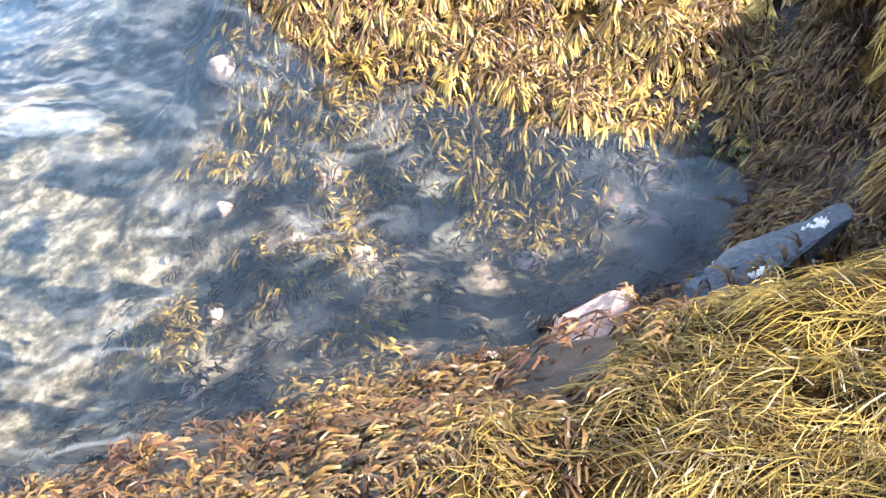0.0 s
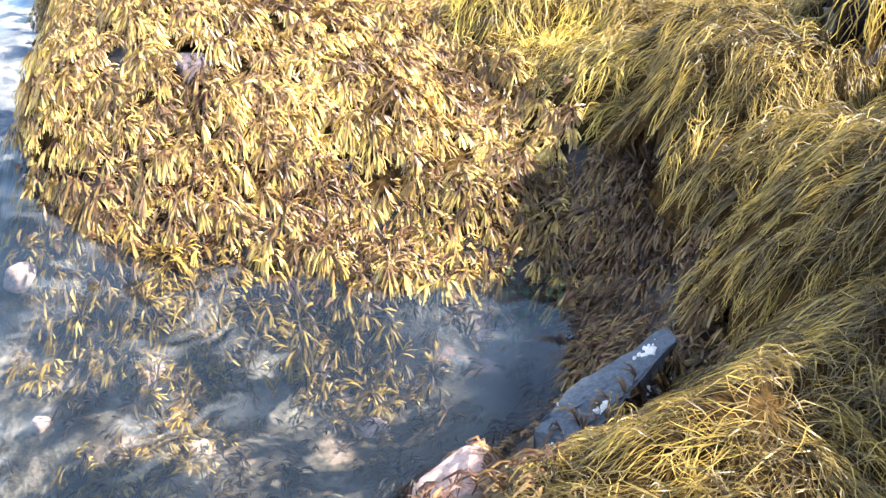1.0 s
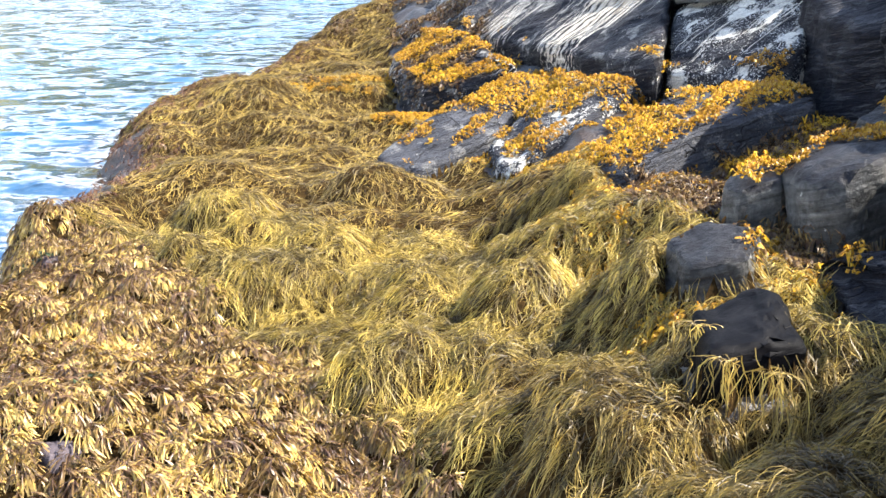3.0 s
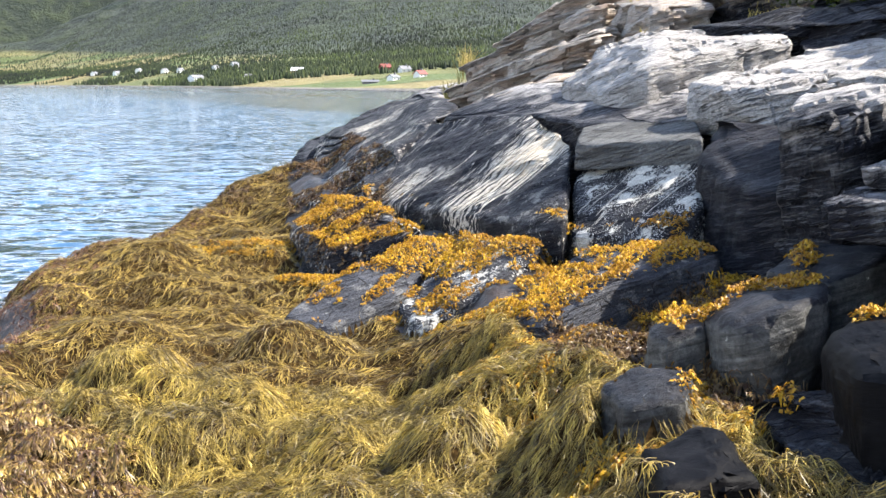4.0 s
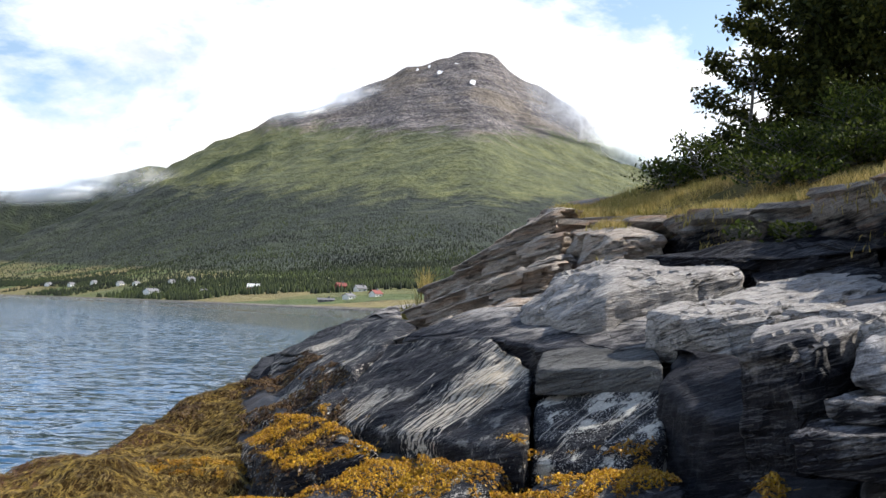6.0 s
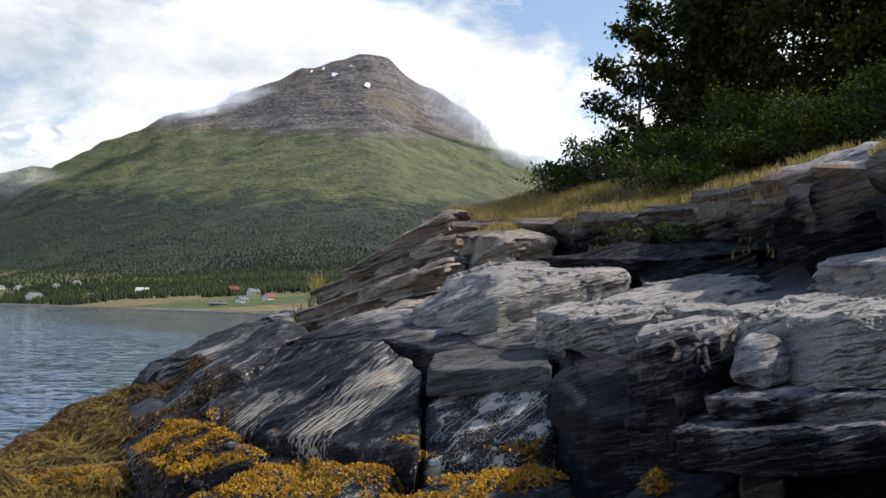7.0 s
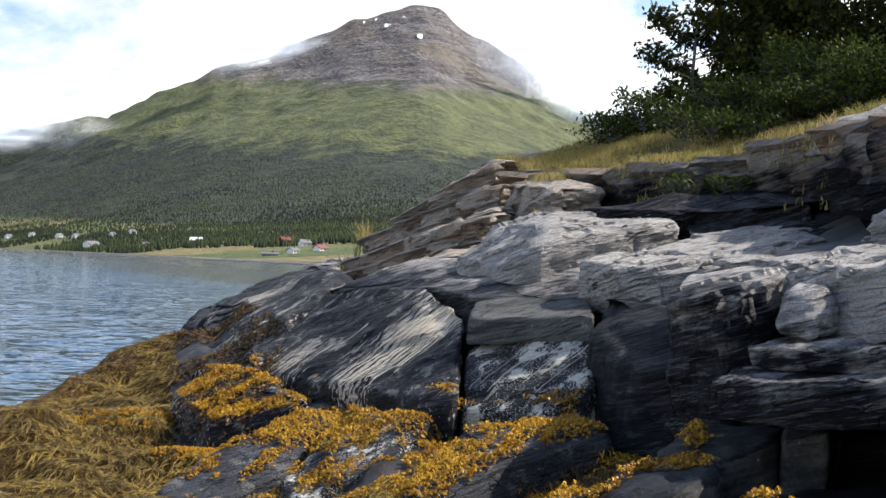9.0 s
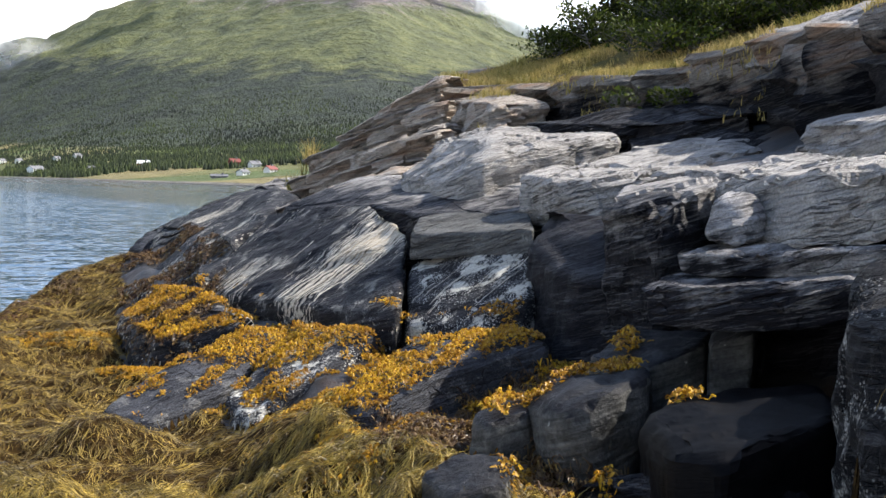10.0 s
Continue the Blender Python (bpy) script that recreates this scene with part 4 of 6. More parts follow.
for k, (ax, ay, az, bx, by, bz, wide) in enumerate(((-0.40, 17.0, 1.95, 1.5, 15.95, 2.62, 2.0), (-0.42, 19.0, 2.14, 2.0, 17.4, 3.0, 1.8), (0.95, 18.4, 2.9, 2.3, 17.3, 3.3, 1.4), (-0.36, 21.0, 2.38, 2.5, 18.3, 3.47, 1.7), (-0.1, 22.6, 2.84, 2.6, 19.3, 3.95, 1.6), (0.75, 21.6, 3.34, 2.7, 20.2, 4.5, 1.5))):
    j = 0.25 * math.sin(k * 2.3)
    rock([(ax, ay, az), (0.5 * ax + 0.5 * bx - 0.05, 0.5 * ay + 0.5 * by - 0.3 + j, 0.5 * (az + bz) + 0.03), (bx, by, bz), (bx + 0.55, by + wide, bz + 0.12), (0.5 * (ax + bx) + 0.5, 0.5 * (ay + by) + wide + 0.5, 0.5 * (az + bz) + 0.12), (ax + 0.35, ay + wide, az + 0.08)],
         0.42, 70 + k, ROCK_HIGH, label=BEDS, edge=0.05, flare=-0.1, layer=0.12, lump=0.09, crown=0.0, m=120)
rock([(2.75, 19.9, 4.0), (3.1, 17.6, 3.8), (4.2, 17.9, 3.85), (4.0, 20.0, 4.2)], 0.9, 33, ROCK_HIGH, label="dark square-cut slab below the grass", edge=0.06, layer=0.06)
terrace = rock([(2.5, 21.6, 4.35), (4.0, 19.2, 4.25), (5.1, 16.4, 4.22), (5.9, 13.9, 4.45), (5.6, 11.4, 4.25), (5.9, 9.4, 4.15), (8.0, 6.0, 4.6), (22.0, 6.0, 6.9), (30.0, 26.0, 9.0), (16.0, 40.0, 8.2), (4.0, 30.0, 5.6)], 3.4, 34, ROCK_CLIFF, label="dark overhanging cliff ledge capped with grass", edge=0.18, flare=-0.3, layer=0.16, lump=0.16, crown=0.02, m=220, sides=34, rings=40, facets=0)
rock([(5.9, 13.4, 4.50), (6.5, 11.2, 4.38), (7.4, 9.2, 4.5), (9.5, 9.5, 4.9), (9.5, 13.0, 5.1), (7.2, 14.6, 4.8)], 0.5, 35, ROCK, label="bare grey rock hump on the grassy ledge", edge=0.2, layer=0.06, crown=0.04, lump=0.12, m=120, facets=0)
rock([(3.3, 21.8, 4.44), (4.5, 19.0, 4.36), (5.7, 16.6, 4.36), (6.7, 14.9, 4.6), (9.0, 14.6, 5.1), (12.0, 19.0, 6.2), (9.0, 27.0, 6.4), (4.4, 26.5, 5.3)], 0.6, 42, TURF, name="turf_bank", label="sloping bank of dry turf on the rock ledge", edge=0.25, flare=0.15, layer=0.0, lump=0.09, crown=0.015, facets=0, chip=0.0)
rock([(3.4, 15.6, 3.35), (4.9, 14.0, 3.3), (5.6, 12.6, 3.4), (6.4, 15.0, 3.6), (4.6, 17.2, 3.55)], 0.4, 36, ROCK_CLIFF, label="narrow layered shelf under the cliff", edge=0.05, layer=0.08, facets=0)
rock([(4.6, 9.0, 3.02), (4.9, 7.4, 3.0), (6.5, 6.5, 3.1), (7.5, 9.5, 3.3), (5.6, 11.0, 3.2)], 0.5, 37, ROCK, label="flat grey shelf at the cliff foot", edge=0.06, layer=0.06)
rock([(4.2, 13.0, 2.80), (4.75, 11.2, 2.75), (6.0, 11.3, 2.95), (6.3, 13.5, 3.2), (4.6, 14.4, 3.1)], 0.6, 41, ROCK_CLIFF, label="broken dark bed at the cliff foot", edge=0.05, layer=0.1, lump=0.12)


# ---------------------------------------------------------------- sea
def build_sea():
    xs = np.concatenate([-np.geomspace(4500, 7, 40), np.arange(-6.8, 1.2, 0.07), np.geomspace(1.3, 4500, 30)])
    ys = np.concatenate([-np.geomspace(600, 2, 16), np.arange(-1.8, 0.4, 0.2), np.arange(0.4, 9.0, 0.07), np.geomspace(9.1, 4500, 60)])
    gx, gy = np.meshgrid(xs, ys, indexing="ij")
    near = np.exp(-((gy - 3) / 7.0) ** 2) * np.exp(-((gx + 2) / 7.0) ** 2)
    gz = near * (0.016 * vnoise(gx * 3.0, gy * 4.5, 21) + 0.007 * vnoise(gx * 9, gy * 12, 22))
    nx, ny = gx.shape
    i = (np.arange(nx - 1)[:, None] * ny + np.arange(ny - 1)[None, :]).ravel()
    quads = np.stack([i, i + ny, i + ny + 1, i + 1], 1)
    me = fast_mesh("water", np.stack([gx, gy, gz], -1).reshape(-1, 3), quads, WATER)
    deep = np.maximum(-base_height(gx, gy), 0)
    surf = np.exp(-((gy - 2.2) / 1.6) ** 2) * sm(-0.8, -1.4, gx) * sm(-5.0, -2.5, gx)           # broken water over the shallows
    for key, values in (("depth", deep), ("surf", surf)):
        layer = me.attributes.new(key, "FLOAT", "POINT")
        layer.data.foreach_set("value", values.astype(np.float32).ravel())
    return tagged(new("water", me), "clear blue sea with small choppy waves", "sea", kind="structure")


build_sea()

# ---------------------------------------------------------------- far shore and mountain
SHORE_AZ = (-60, -30, -22, -14, -10, -2, 6, 16, 40)
SHORE_R = (2600, 1900, 1400, 760, 540, 350, 290, 280, 280)
RIDGE_AZ = (-60, -36, -22.5, -17.8, -13.8, -11.5, -8.5, -5.5, -3.1, -1.2, 1.5, 2.5, 3.7, 5.0, 6.4, 8.7, 11.5, 13.5, 20, 40)
RIDGE_EL = (1.0, 1.2, 2.1, 4.5, 7.0, 8.3, 9.8, 11.0, 12.0, 12.95, 13.75, 13.95, 13.6, 12.6, 11.9, 10.7, 9.5, 8.6, 6.0, 4.0)
RIDGE_R = 3300.0


def fell(az, v):
    """A point of the fell: az in degrees, v from the shore (0) to the ridge (1) and down behind (to 1.3)."""
    az, v = np.asarray(az, float), np.asarray(v, float)
    r0 = np.interp(az, SHORE_AZ, SHORE_R)
    r = r0 + (RIDGE_R - r0) * v
    field = 0.15 + 1.0 * sm(0.0, 0.012, v) + 11 * sm(0.006, 0.12, v) - 6 * sm(0.12, 0.3, v)
    c = np.clip((v - 0.09) / 0.91, 0, None)
    el = np.interp(az, RIDGE_AZ, RIDGE_EL) * (0.72 * c ** 0.92 + 0.28 * sm(0, 1, c))
    z = field * (1 - 0.7 * sm(0.7, 1, v)) + r * np.tan(np.radians(el)) * np.where(v > 1, np.maximum(0, 1 - 2.5 * (v - 1)), 1)
    x, y = r * np.sin(np.radians(az)), r * np.cos(np.radians(az))
    rough = sm(0.12, 0.5, v) * (1 - 0.75 * sm(0.8, 1.0, v))
    z = z + rough * (11 * vnoise(x / 210, y / 210, 31) + 6 * vnoise(x / 80, y / 80, 32)) + sm(0.5, 0.8, v) * (4 * vnoise(x / 22, y / 22, 33) + 7 * vnoise(x / 45, y / 30, 34))
    z = np.where(v <= 0.0, -3.0 + 0 * z, z)
    return x, y, z


def fell_material():
    m, nt, b = material("fell_side", 0.9)
    pos = position(nt)
    z = nd(nt, "ShaderNodeSeparateXYZ", {0: pos}, out=2)
    zone_node = nt.nodes.new("ShaderNodeAttribute")
    zone_node.attribute_name = "zone"
    zone = zone_node.outputs[2]
    wide = noise_tex(nt, pos, 0.0045, 5.0, 0.6)
    mid = noise_tex(nt, pos, 0.016, 6.0, 0.65)
    small = noise_tex(nt, pos, 0.09, 5.0, 0.7)
    zz = mathn(nt, "ADD", zone, mathn(nt, "MULTIPLY", mathn(nt, "SUBTRACT", mid, 0.5), 3.2))
    zz = mathn(nt, "ADD", zz, mathn(nt, "MULTIPLY", mathn(nt, "SUBTRACT", small, 0.5), 1.6))
    fields = ramp(nt, nd(nt, "ShaderNodeTexVoronoi", {"Vector": nd(nt, "ShaderNodeVectorMath", {0: pos, 1: (0.006, 0.012, 0.0)}, operation="MULTIPLY"), "Scale": 1.0}, out=1),
                  (0.0, (0.05, 0.085, 0.022)), (0.35, (0.09, 0.12, 0.03)), (0.62, (0.24, 0.19, 0.075)), (1.0, (0.06, 0.10, 0.026)))
    # dark forest, pale heath: partly vegetation, partly a cloud shadow put into the colour
    forest = ramp(nt, small, (0.3, (0.007, 0.014, 0.009)), (0.7, (0.018, 0.028, 0.014)))
    forest = mix(nt, ramp(nt, mid, (0.46, 0.0), (0.6, 0.8)), forest, (0.032, 0.044, 0.017))
    heath = mix(nt, ramp(nt, mid, (0.35, 0.0), (0.65, 1.0)), (0.058, 0.072, 0.028), (0.15, 0.155, 0.05))
    heath = mix(nt, ramp(nt, small, (0.5, 0.0), (0.62, 0.55)), heath, (0.042, 0.062, 0.026))
    stone = ramp(nt, small, (0.32, (0.04, 0.036, 0.043)), (0.5, (0.10, 0.088, 0.092)), (0.66, (0.24, 0.21, 0.175)))
    ledges = noise_tex(nt, nd(nt, "ShaderNodeVectorMath", {0: pos, 1: (0.004, 0.004, 0.06)}, operation="MULTIPLY"), 1.0, 6.0, 0.65, 0.4)
    stone = mix(nt, 1.0, stone, ramp(nt, ledges, (0.38, 0.5), (0.5, 1.0), (0.64, 1.5)), "MULTIPLY")
    stone = mix(nt, ramp(nt, wide, (0.5, 0.0), (0.65, 0.7)), stone, (0.175, 0.14, 0.10))
    col = mix(nt, nd(nt, "ShaderNodeMapRange", {0: zone, 1: 1.5, 2: 1.75}), fields, forest)
    col = mix(nt, nd(nt, "ShaderNodeMapRange", {0: zz, 1: 5.6, 2: 6.6}), col, heath)
    col = mix(nt, nd(nt, "ShaderNodeMapRange", {0: zz, 1: 9.2, 2: 9.8}), col, stone)
    beach = ramp(nt, noise_tex(nt, pos, 0.4, 4.0, 0.7), (0.35, (0.05, 0.045, 0.04)), (0.65, (0.30, 0.27, 0.23)))
    col = mix(nt, nd(nt, "ShaderNodeMapRange", {0: z, 1: 1.25, 2: 0.95}), col, beach)
    nt.links.new(col, b.inputs["Base Color"])
    bump(nt, b, mathn(nt, "ADD", mid, mathn(nt, "MULTIPLY", small, 0.35)), 0.9, 28.0)
    return m


def grid_sheet(name, fn, us, vs, mat):
    uu, vv = np.meshgrid(us, vs, indexing="ij")
    x, y, z = fn(uu, vv)
    nu, nv = uu.shape
    i = (np.arange(nu - 1)[:, None] * nv + np.arange(nv - 1)[None, :]).ravel()
    me = fast_mesh(name, np.stack([x, y, z], -1).reshape(-1, 3), np.stack([i, i + nv, i + nv + 1, i + 1], 1), mat)
    belt = me.attributes.new("zone", "FLOAT", "POINT")                  # height belt: fields, wood, heath, bare stone
    belt.data.foreach_set("value", np.degrees(np.arctan2(z, np.hypot(x, y))).astype(np.float32).ravel())
    return me


FELL = fell_material()
tagged(new("backdrop_mountain", grid_sheet("backdrop_mountain", fell, np.linspace(-48, 36, 270), np.concatenate([[0.0], np.linspace(0.002, 0.16, 50), np.linspace(0.17, 1.3, 150)]), FELL)),
       "green fell side rising to a bare grey summit", "mountain", kind="structure")


def far_fell(az, v):
    r = 3900 + 500 * v
    el = np.interp(az, (-48, -30, -22.7, -19.2, -17.3, -14.7, -10, 0), (4.6, 5.2, 5.3, 5.6, 6.3, 7.1, 6.0, 3.0))
    x, y = r * np.sin(np.radians(az)), r * np.cos(np.radians(az))
    return x, y, -5 + v * 4400 * np.tan(np.radians(el)) * (0.35 + 0.65 * v) + 12 * v * vnoise(x / 150, y / 150, 41)


tagged(new("backdrop_far_ridge", grid_sheet("backdrop_far_ridge", far_fell, np.linspace(-48, 2, 90), np.linspace(0, 1, 40), FELL)),
       "distant green ridge under low cloud", "mountain", kind="structure")

SNOW = plain_material("old_snow", (0.85, 0.87, 0.9), 0.6, 0.05, 0.05)


def snow_patch(az, el, half_az, half_el, seed):
    vals = np.linspace(0.55, 1.0, 400)
    x, y, z = fell(np.full_like(vals, az), vals)
    els = np.degrees(np.arctan2(z - 2.4, np.hypot(x, y)))
    v0 = float(np.interp(el, els, vals))
    slope = float(np.interp(v0 + 0.03, vals, els) - np.interp(v0 - 0.03, vals, els)) / 0.06
    bm = bmesh.new()
    ring = []
    for k in range(18):
        a = k / 18 * 2 * math.pi
        q = 0.45 + 0.45 * noise.noise((math.cos(a) * 1.6, math.sin(a) * 1.6, seed))
        px, py, pz = fell(az + half_az * q * math.cos(a), v0 + half_el * q * math.sin(a) / slope)
        ring.append(bm.verts.new((float(px) * 0.997, float(py) * 0.997, float(pz) + 3.0)))
    bm.faces.new(ring)
    return tagged(part("snow_patch", bm, SNOW), "small patch of old snow on bare rock", "snow", "summit snow patches")


for args in ((2.5, 12.15, 0.36, 0.24, 1), (0.65, 12.65, 0.34, 0.12, 2), (0.05, 12.95, 0.18, 0.08, 3), (1.55, 13.15, 0.2, 0.05, 4), (-0.6, 12.75, 0.16, 0.05, 5)):
    snow_patch(*args)


# ---- wood on the lower slopes: many small spruces and birches
def wood(count, seed, rows):
    rng = np.random.RandomState(seed)
    az = rng.uniform(-30, 22, count * 3)
    v = rows[0] + (rows[1] - rows[0]) * rng.uniform(0, 1, count * 3) ** rows[2]
    x, y, z = fell(az, v)
    thick = vnoise(x / 120, y / 120, seed) + 0.6 * vnoise(x / 40, y / 40, seed + 1)
    belt = np.degrees(np.arctan2(z, np.hypot(x, y)))
    keep = (thick > rows[3]) & (belt < rows[5] + 0.9 * vnoise(x / 90, y / 90, seed + 2))
    x, y, z = x[keep][:count], y[keep][:count], z[keep][:count]
    n = len(x)
    hgt = rng.uniform(3, 7, n) * rows[4] * 0.62
    wid = hgt * rng.uniform(0.2, 0.42, n)
    a0 = rng.uniform(0, 6.28, n)
    verts = np.zeros((n, 5, 3))
    for k in range(4):
        a = a0 + k * math.pi / 2
        verts[:, k] = np.stack([x + wid * np.cos(a), y + wid * np.sin(a), z - 1.0 + hgt * 0.12 * (k % 2)], 1)
    verts[:, 4] = np.stack([x, y, z + hgt], 1)
    tri = np.array([[k, (k + 1) % 4, 4] for k in range(4)])
    t = (np.arange(n)[:, None, None] * 5 + tri[None]).reshape(-1, 3)
    me = bpy.data.meshes.new("far_wood")
    me.vertices.add(n * 5)
    me.vertices.foreach_set("co", verts.astype(np.float32).ravel())
    me.loops.add(3 * len(t))
    me.loops.foreach_set("vertex_index", t.astype(np.int32).ravel())
    me.polygons.add(len(t))
    me.polygons.foreach_set("loop_start", np.arange(0, 3 * len(t), 3, dtype=np.int32))
    me.update(calc_edges=True)
    return me


# crowns darkened as well, to carry the cloud shadow painted on the slope
CONIFER = weed_material("far_tree_crown", ((0.0, (0.006, 0.010, 0.007)), (0.5, (0.011, 0.018, 0.010)), (1.0, (0.022, 0.031, 0.012))), 0.9, ((0.45, 0.5, 0.6), (2.7, 2.5, 1.4)), 0.007, 0.0)
for label, args in (("dark spruce and birch wood on the slope", (30000, 51, (0.10, 0.85, 1.4, -0.9, 1.0, 5.6))), ("dense lower wood above the farms", (12000, 54, (0.10, 0.32, 1.0, -2.0, 1.0, 5.6))), ("thinning birch scrub higher on the fell", (9000, 52, (0.3, 0.9, 1.2, 0.1, 0.6, 7.4))), ("tree belts between the shore farms", (4500, 53, (0.012, 0.14, 1.0, 0.2, 1.3, 4.0)))):
    me = wood(*args)
    me.materials.append(CONIFER)
    tagged(new("far_wood", me), label, "forest", kind="stuff")

# ---- farms along the far shore
WHITE = plain_material("white_boards", (0.78, 0.78, 0.76), 0.6, 0.04, 0.5)
RED = plain_material("red_boards", (0.20, 0.045, 0.035), 0.7, 0.1, 0.5)
SLATE = plain_material("grey_roofing", (0.16, 0.16, 0.17), 0.7, 0.1, 0.5)
DARK_GLASS = plain_material("window_glass", (0.03, 0.035, 0.045), 0.15, 0.1, 1.0)


def box_into(bm, lo, hi):
    vs = [bm.verts.new((x, y, z)) for z in (lo[2], hi[2]) for y in (lo[1], hi[1]) for x in (lo[0], hi[0])]
    for f in ((0, 2, 3, 1), (4, 5, 7, 6), (0, 1, 5, 4), (2, 6, 7, 3), (0, 4, 6, 2), (1, 3, 7, 5)):
        bm.faces.new([vs[k] for k in f])


def farmhouse(az, dist, width, depth, wall_h, roof_h, wall_mat, roof_mat, turn, label):
    r0 = float(np.interp(az, SHORE_AZ, SHORE_R))
    v = (dist - r0) / (RIDGE_R - r0)
    x, y, z = (float(c) for c in fell(az, v))
    base = new("farmhouse")
    base.matrix_world = pose(x, y, z - 0.4, 0, 0, -az + turn)
    width, depth, wall_h, roof_h = 0.72 * width, 0.72 * depth, 0.72 * wall_h, 0.72 * roof_h
    w, d = width / 2, depth / 2
    bm = bmesh.new()
    box_into(bm, (-w, -d, 0), (w, d, wall_h))
    for s in (-w, w):
        a, b, c = (bm.verts.new(p) for p in ((s, -d, wall_h), (s, d, wall_h), (s, 0, wall_h + roof_h - 0.2)))
        bm.faces.new((a, b, c))
    part("wall", bm, wall_mat, base)
    bm = bmesh.new()
    e, t = 0.5, 0.25
    for s in (-1, 1):
        q = [(-w - e, s * (d + e), wall_h - 0.35), (w + e, s * (d + e), wall_h - 0.35), (w + e, 0, wall_h + roof_h), (-w - e, 0, wall_h + roof_h)]
        lo = [bm.verts.new(p) for p in q]
        hi = [bm.verts.new((p[0], p[1], p[2] + t)) for p in q]
        bm.faces.new(lo)
        bm.faces.new(hi)
        for k in range(4):
            bm.faces.new((lo[k], lo[(k + 1) % 4], hi[(k + 1) % 4], hi[k]))
    roof = part("roof", bm, roof_mat, base)
    bm = bmesh.new()
    box_into(bm, (w * 0.3, -0.4, wall_h + roof_h * 0.6), (w * 0.3 + 0.8, 0.4, wall_h + roof_h + 1.0))
    part("chimney", bm, SLATE, roof)
    n = max(2, int(width / 2.6))
    for k in range(n):
        cx = -w + (k + 0.5) * width / n
        bm = bmesh.new()
        box_into(bm, (cx - 0.5, -d - 0.06, 0.8), (cx + 0.5, -d + 0.1, 1.35))
        part("window", bm, DARK_GLASS, base)
    return tagged(base, label, "house", "farms on the far shore")


for args in ((-14.4, 900, 17, 10, 6.0, 3.0, WHITE, SLATE, 44, "large white house by the water"), (-9.1, 760, 11, 8, 4.0, 2.8, RED, WHITE, -8, "red house with a pale roof"), (-4.4, 660, 8, 8, 5.2, 2.6, RED, RED, 20, "red barn beside a field"),
             (-3.35, 640, 9, 7, 3.2, 2.4, WHITE, SLATE, 30, "white farmhouse among trees"), (-3.95, 540, 7, 6, 3.0, 1.4, WHITE, SLATE, 48, "small white shed near the beach"), (-2.5, 545, 8, 6, 2.8, 2.2, WHITE, RED, 50, "white cottage near the beach"),
             (-5.2, 530, 11, 4, 2.0, 0.9, SLATE, SLATE, 3, "long low grey shed"), (-13.4, 1020, 9, 7, 4, 3, WHITE, SLATE, 50, "white farmhouse among trees"), (-12.4, 1010, 9, 7, 5, 3, WHITE, SLATE, 38, "white farmhouse among trees"),
             (-16.0, 1180, 10, 7, 4, 3, WHITE, SLATE, 48, "white farmhouse among trees"), (-17.3, 1290, 10, 7, 5, 3, WHITE, SLATE, 55, "white farmhouse among trees"), (-18.4, 1340, 11, 7, 4, 3, WHITE, SLATE, 40, "white farmhouse among trees"),
             (-19.5, 1420, 12, 8, 4, 3, WHITE, SLATE, 52, "white farmhouse among trees"), (-11.7, 800, 7, 6, 3, 2, WHITE, SLATE, 25, "small white cottage on the slope"), (-15.2, 1120, 8, 7, 4, 3, WHITE, SLATE, 45, "white farmhouse among trees")):
    farmhouse(*args)


# ---- cloud clinging to the summit's shoulders
def mist_material():
    m, nt, b = material("mist", 1.0)
    spot = nt.nodes.new("ShaderNodeAttribute")
    spot.attribute_name = "middle"
    puff = noise_tex(nt, position(nt), 0.006, 7.0, 0.62, 0.3)
    body = nd(nt, "ShaderNodeMapRange", {0: spot.outputs[2], 2: 0.8})
    alpha = mathn(nt, "MULTIPLY", body, ramp(nt, mathn(nt, "ADD", puff, mathn(nt, "MULTIPLY", body, 0.2)), (0.36, 0.0), (0.66, 1.0)))
    b.inputs["Base Color"].default_value = (0.72, 0.75, 0.80, 1)
    thin = nd(nt, "ShaderNodeBsdfTranslucent", {"Color": (0.95, 0.95, 0.95, 1)})
    lit = nd(nt, "ShaderNodeAddShader", {0: b.outputs[0], 1: thin})
    out = nd(nt, "ShaderNodeMixShader", {0: alpha, 1: nd(nt, "ShaderNodeBsdfTransparent"), 2: lit})
    nt.links.new(out, nt.nodes["Material Output"].inputs[0])
    return m


MIST = mist_material()


def mist_bank(az, el, half_az, half_el, dist, tilt, label):
    us = np.linspace(-1, 1, 25)
    uu, vv = np.meshgrid(us, us, indexing="ij")
    a = np.radians(az + uu * half_az)
    e = np.radians(el + vv * half_el + uu * tilt)
    r = dist + 60 * vnoise(uu * 3, vv * 3, az)
    x, y, z = r * np.sin(a), r * np.cos(a), 2.4 + r * np.tan(e)
    i = (np.arange(24)[:, None] * 25 + np.arange(24)[None, :]).ravel()
    me = fast_mesh("backdrop_cloud", np.stack([x, y, z], -1).reshape(-1, 3), np.stack([i, i + 25, i + 26, i + 1], 1), MIST)
    mid = me.attributes.new("middle", "FLOAT", "POINT")
    mid.data.foreach_set("value", np.clip(1 - np.hypot(uu, vv), 0, 1).astype(np.float32).ravel())
    return tagged(new("backdrop_cloud", me), label, "cloud", kind="structure")


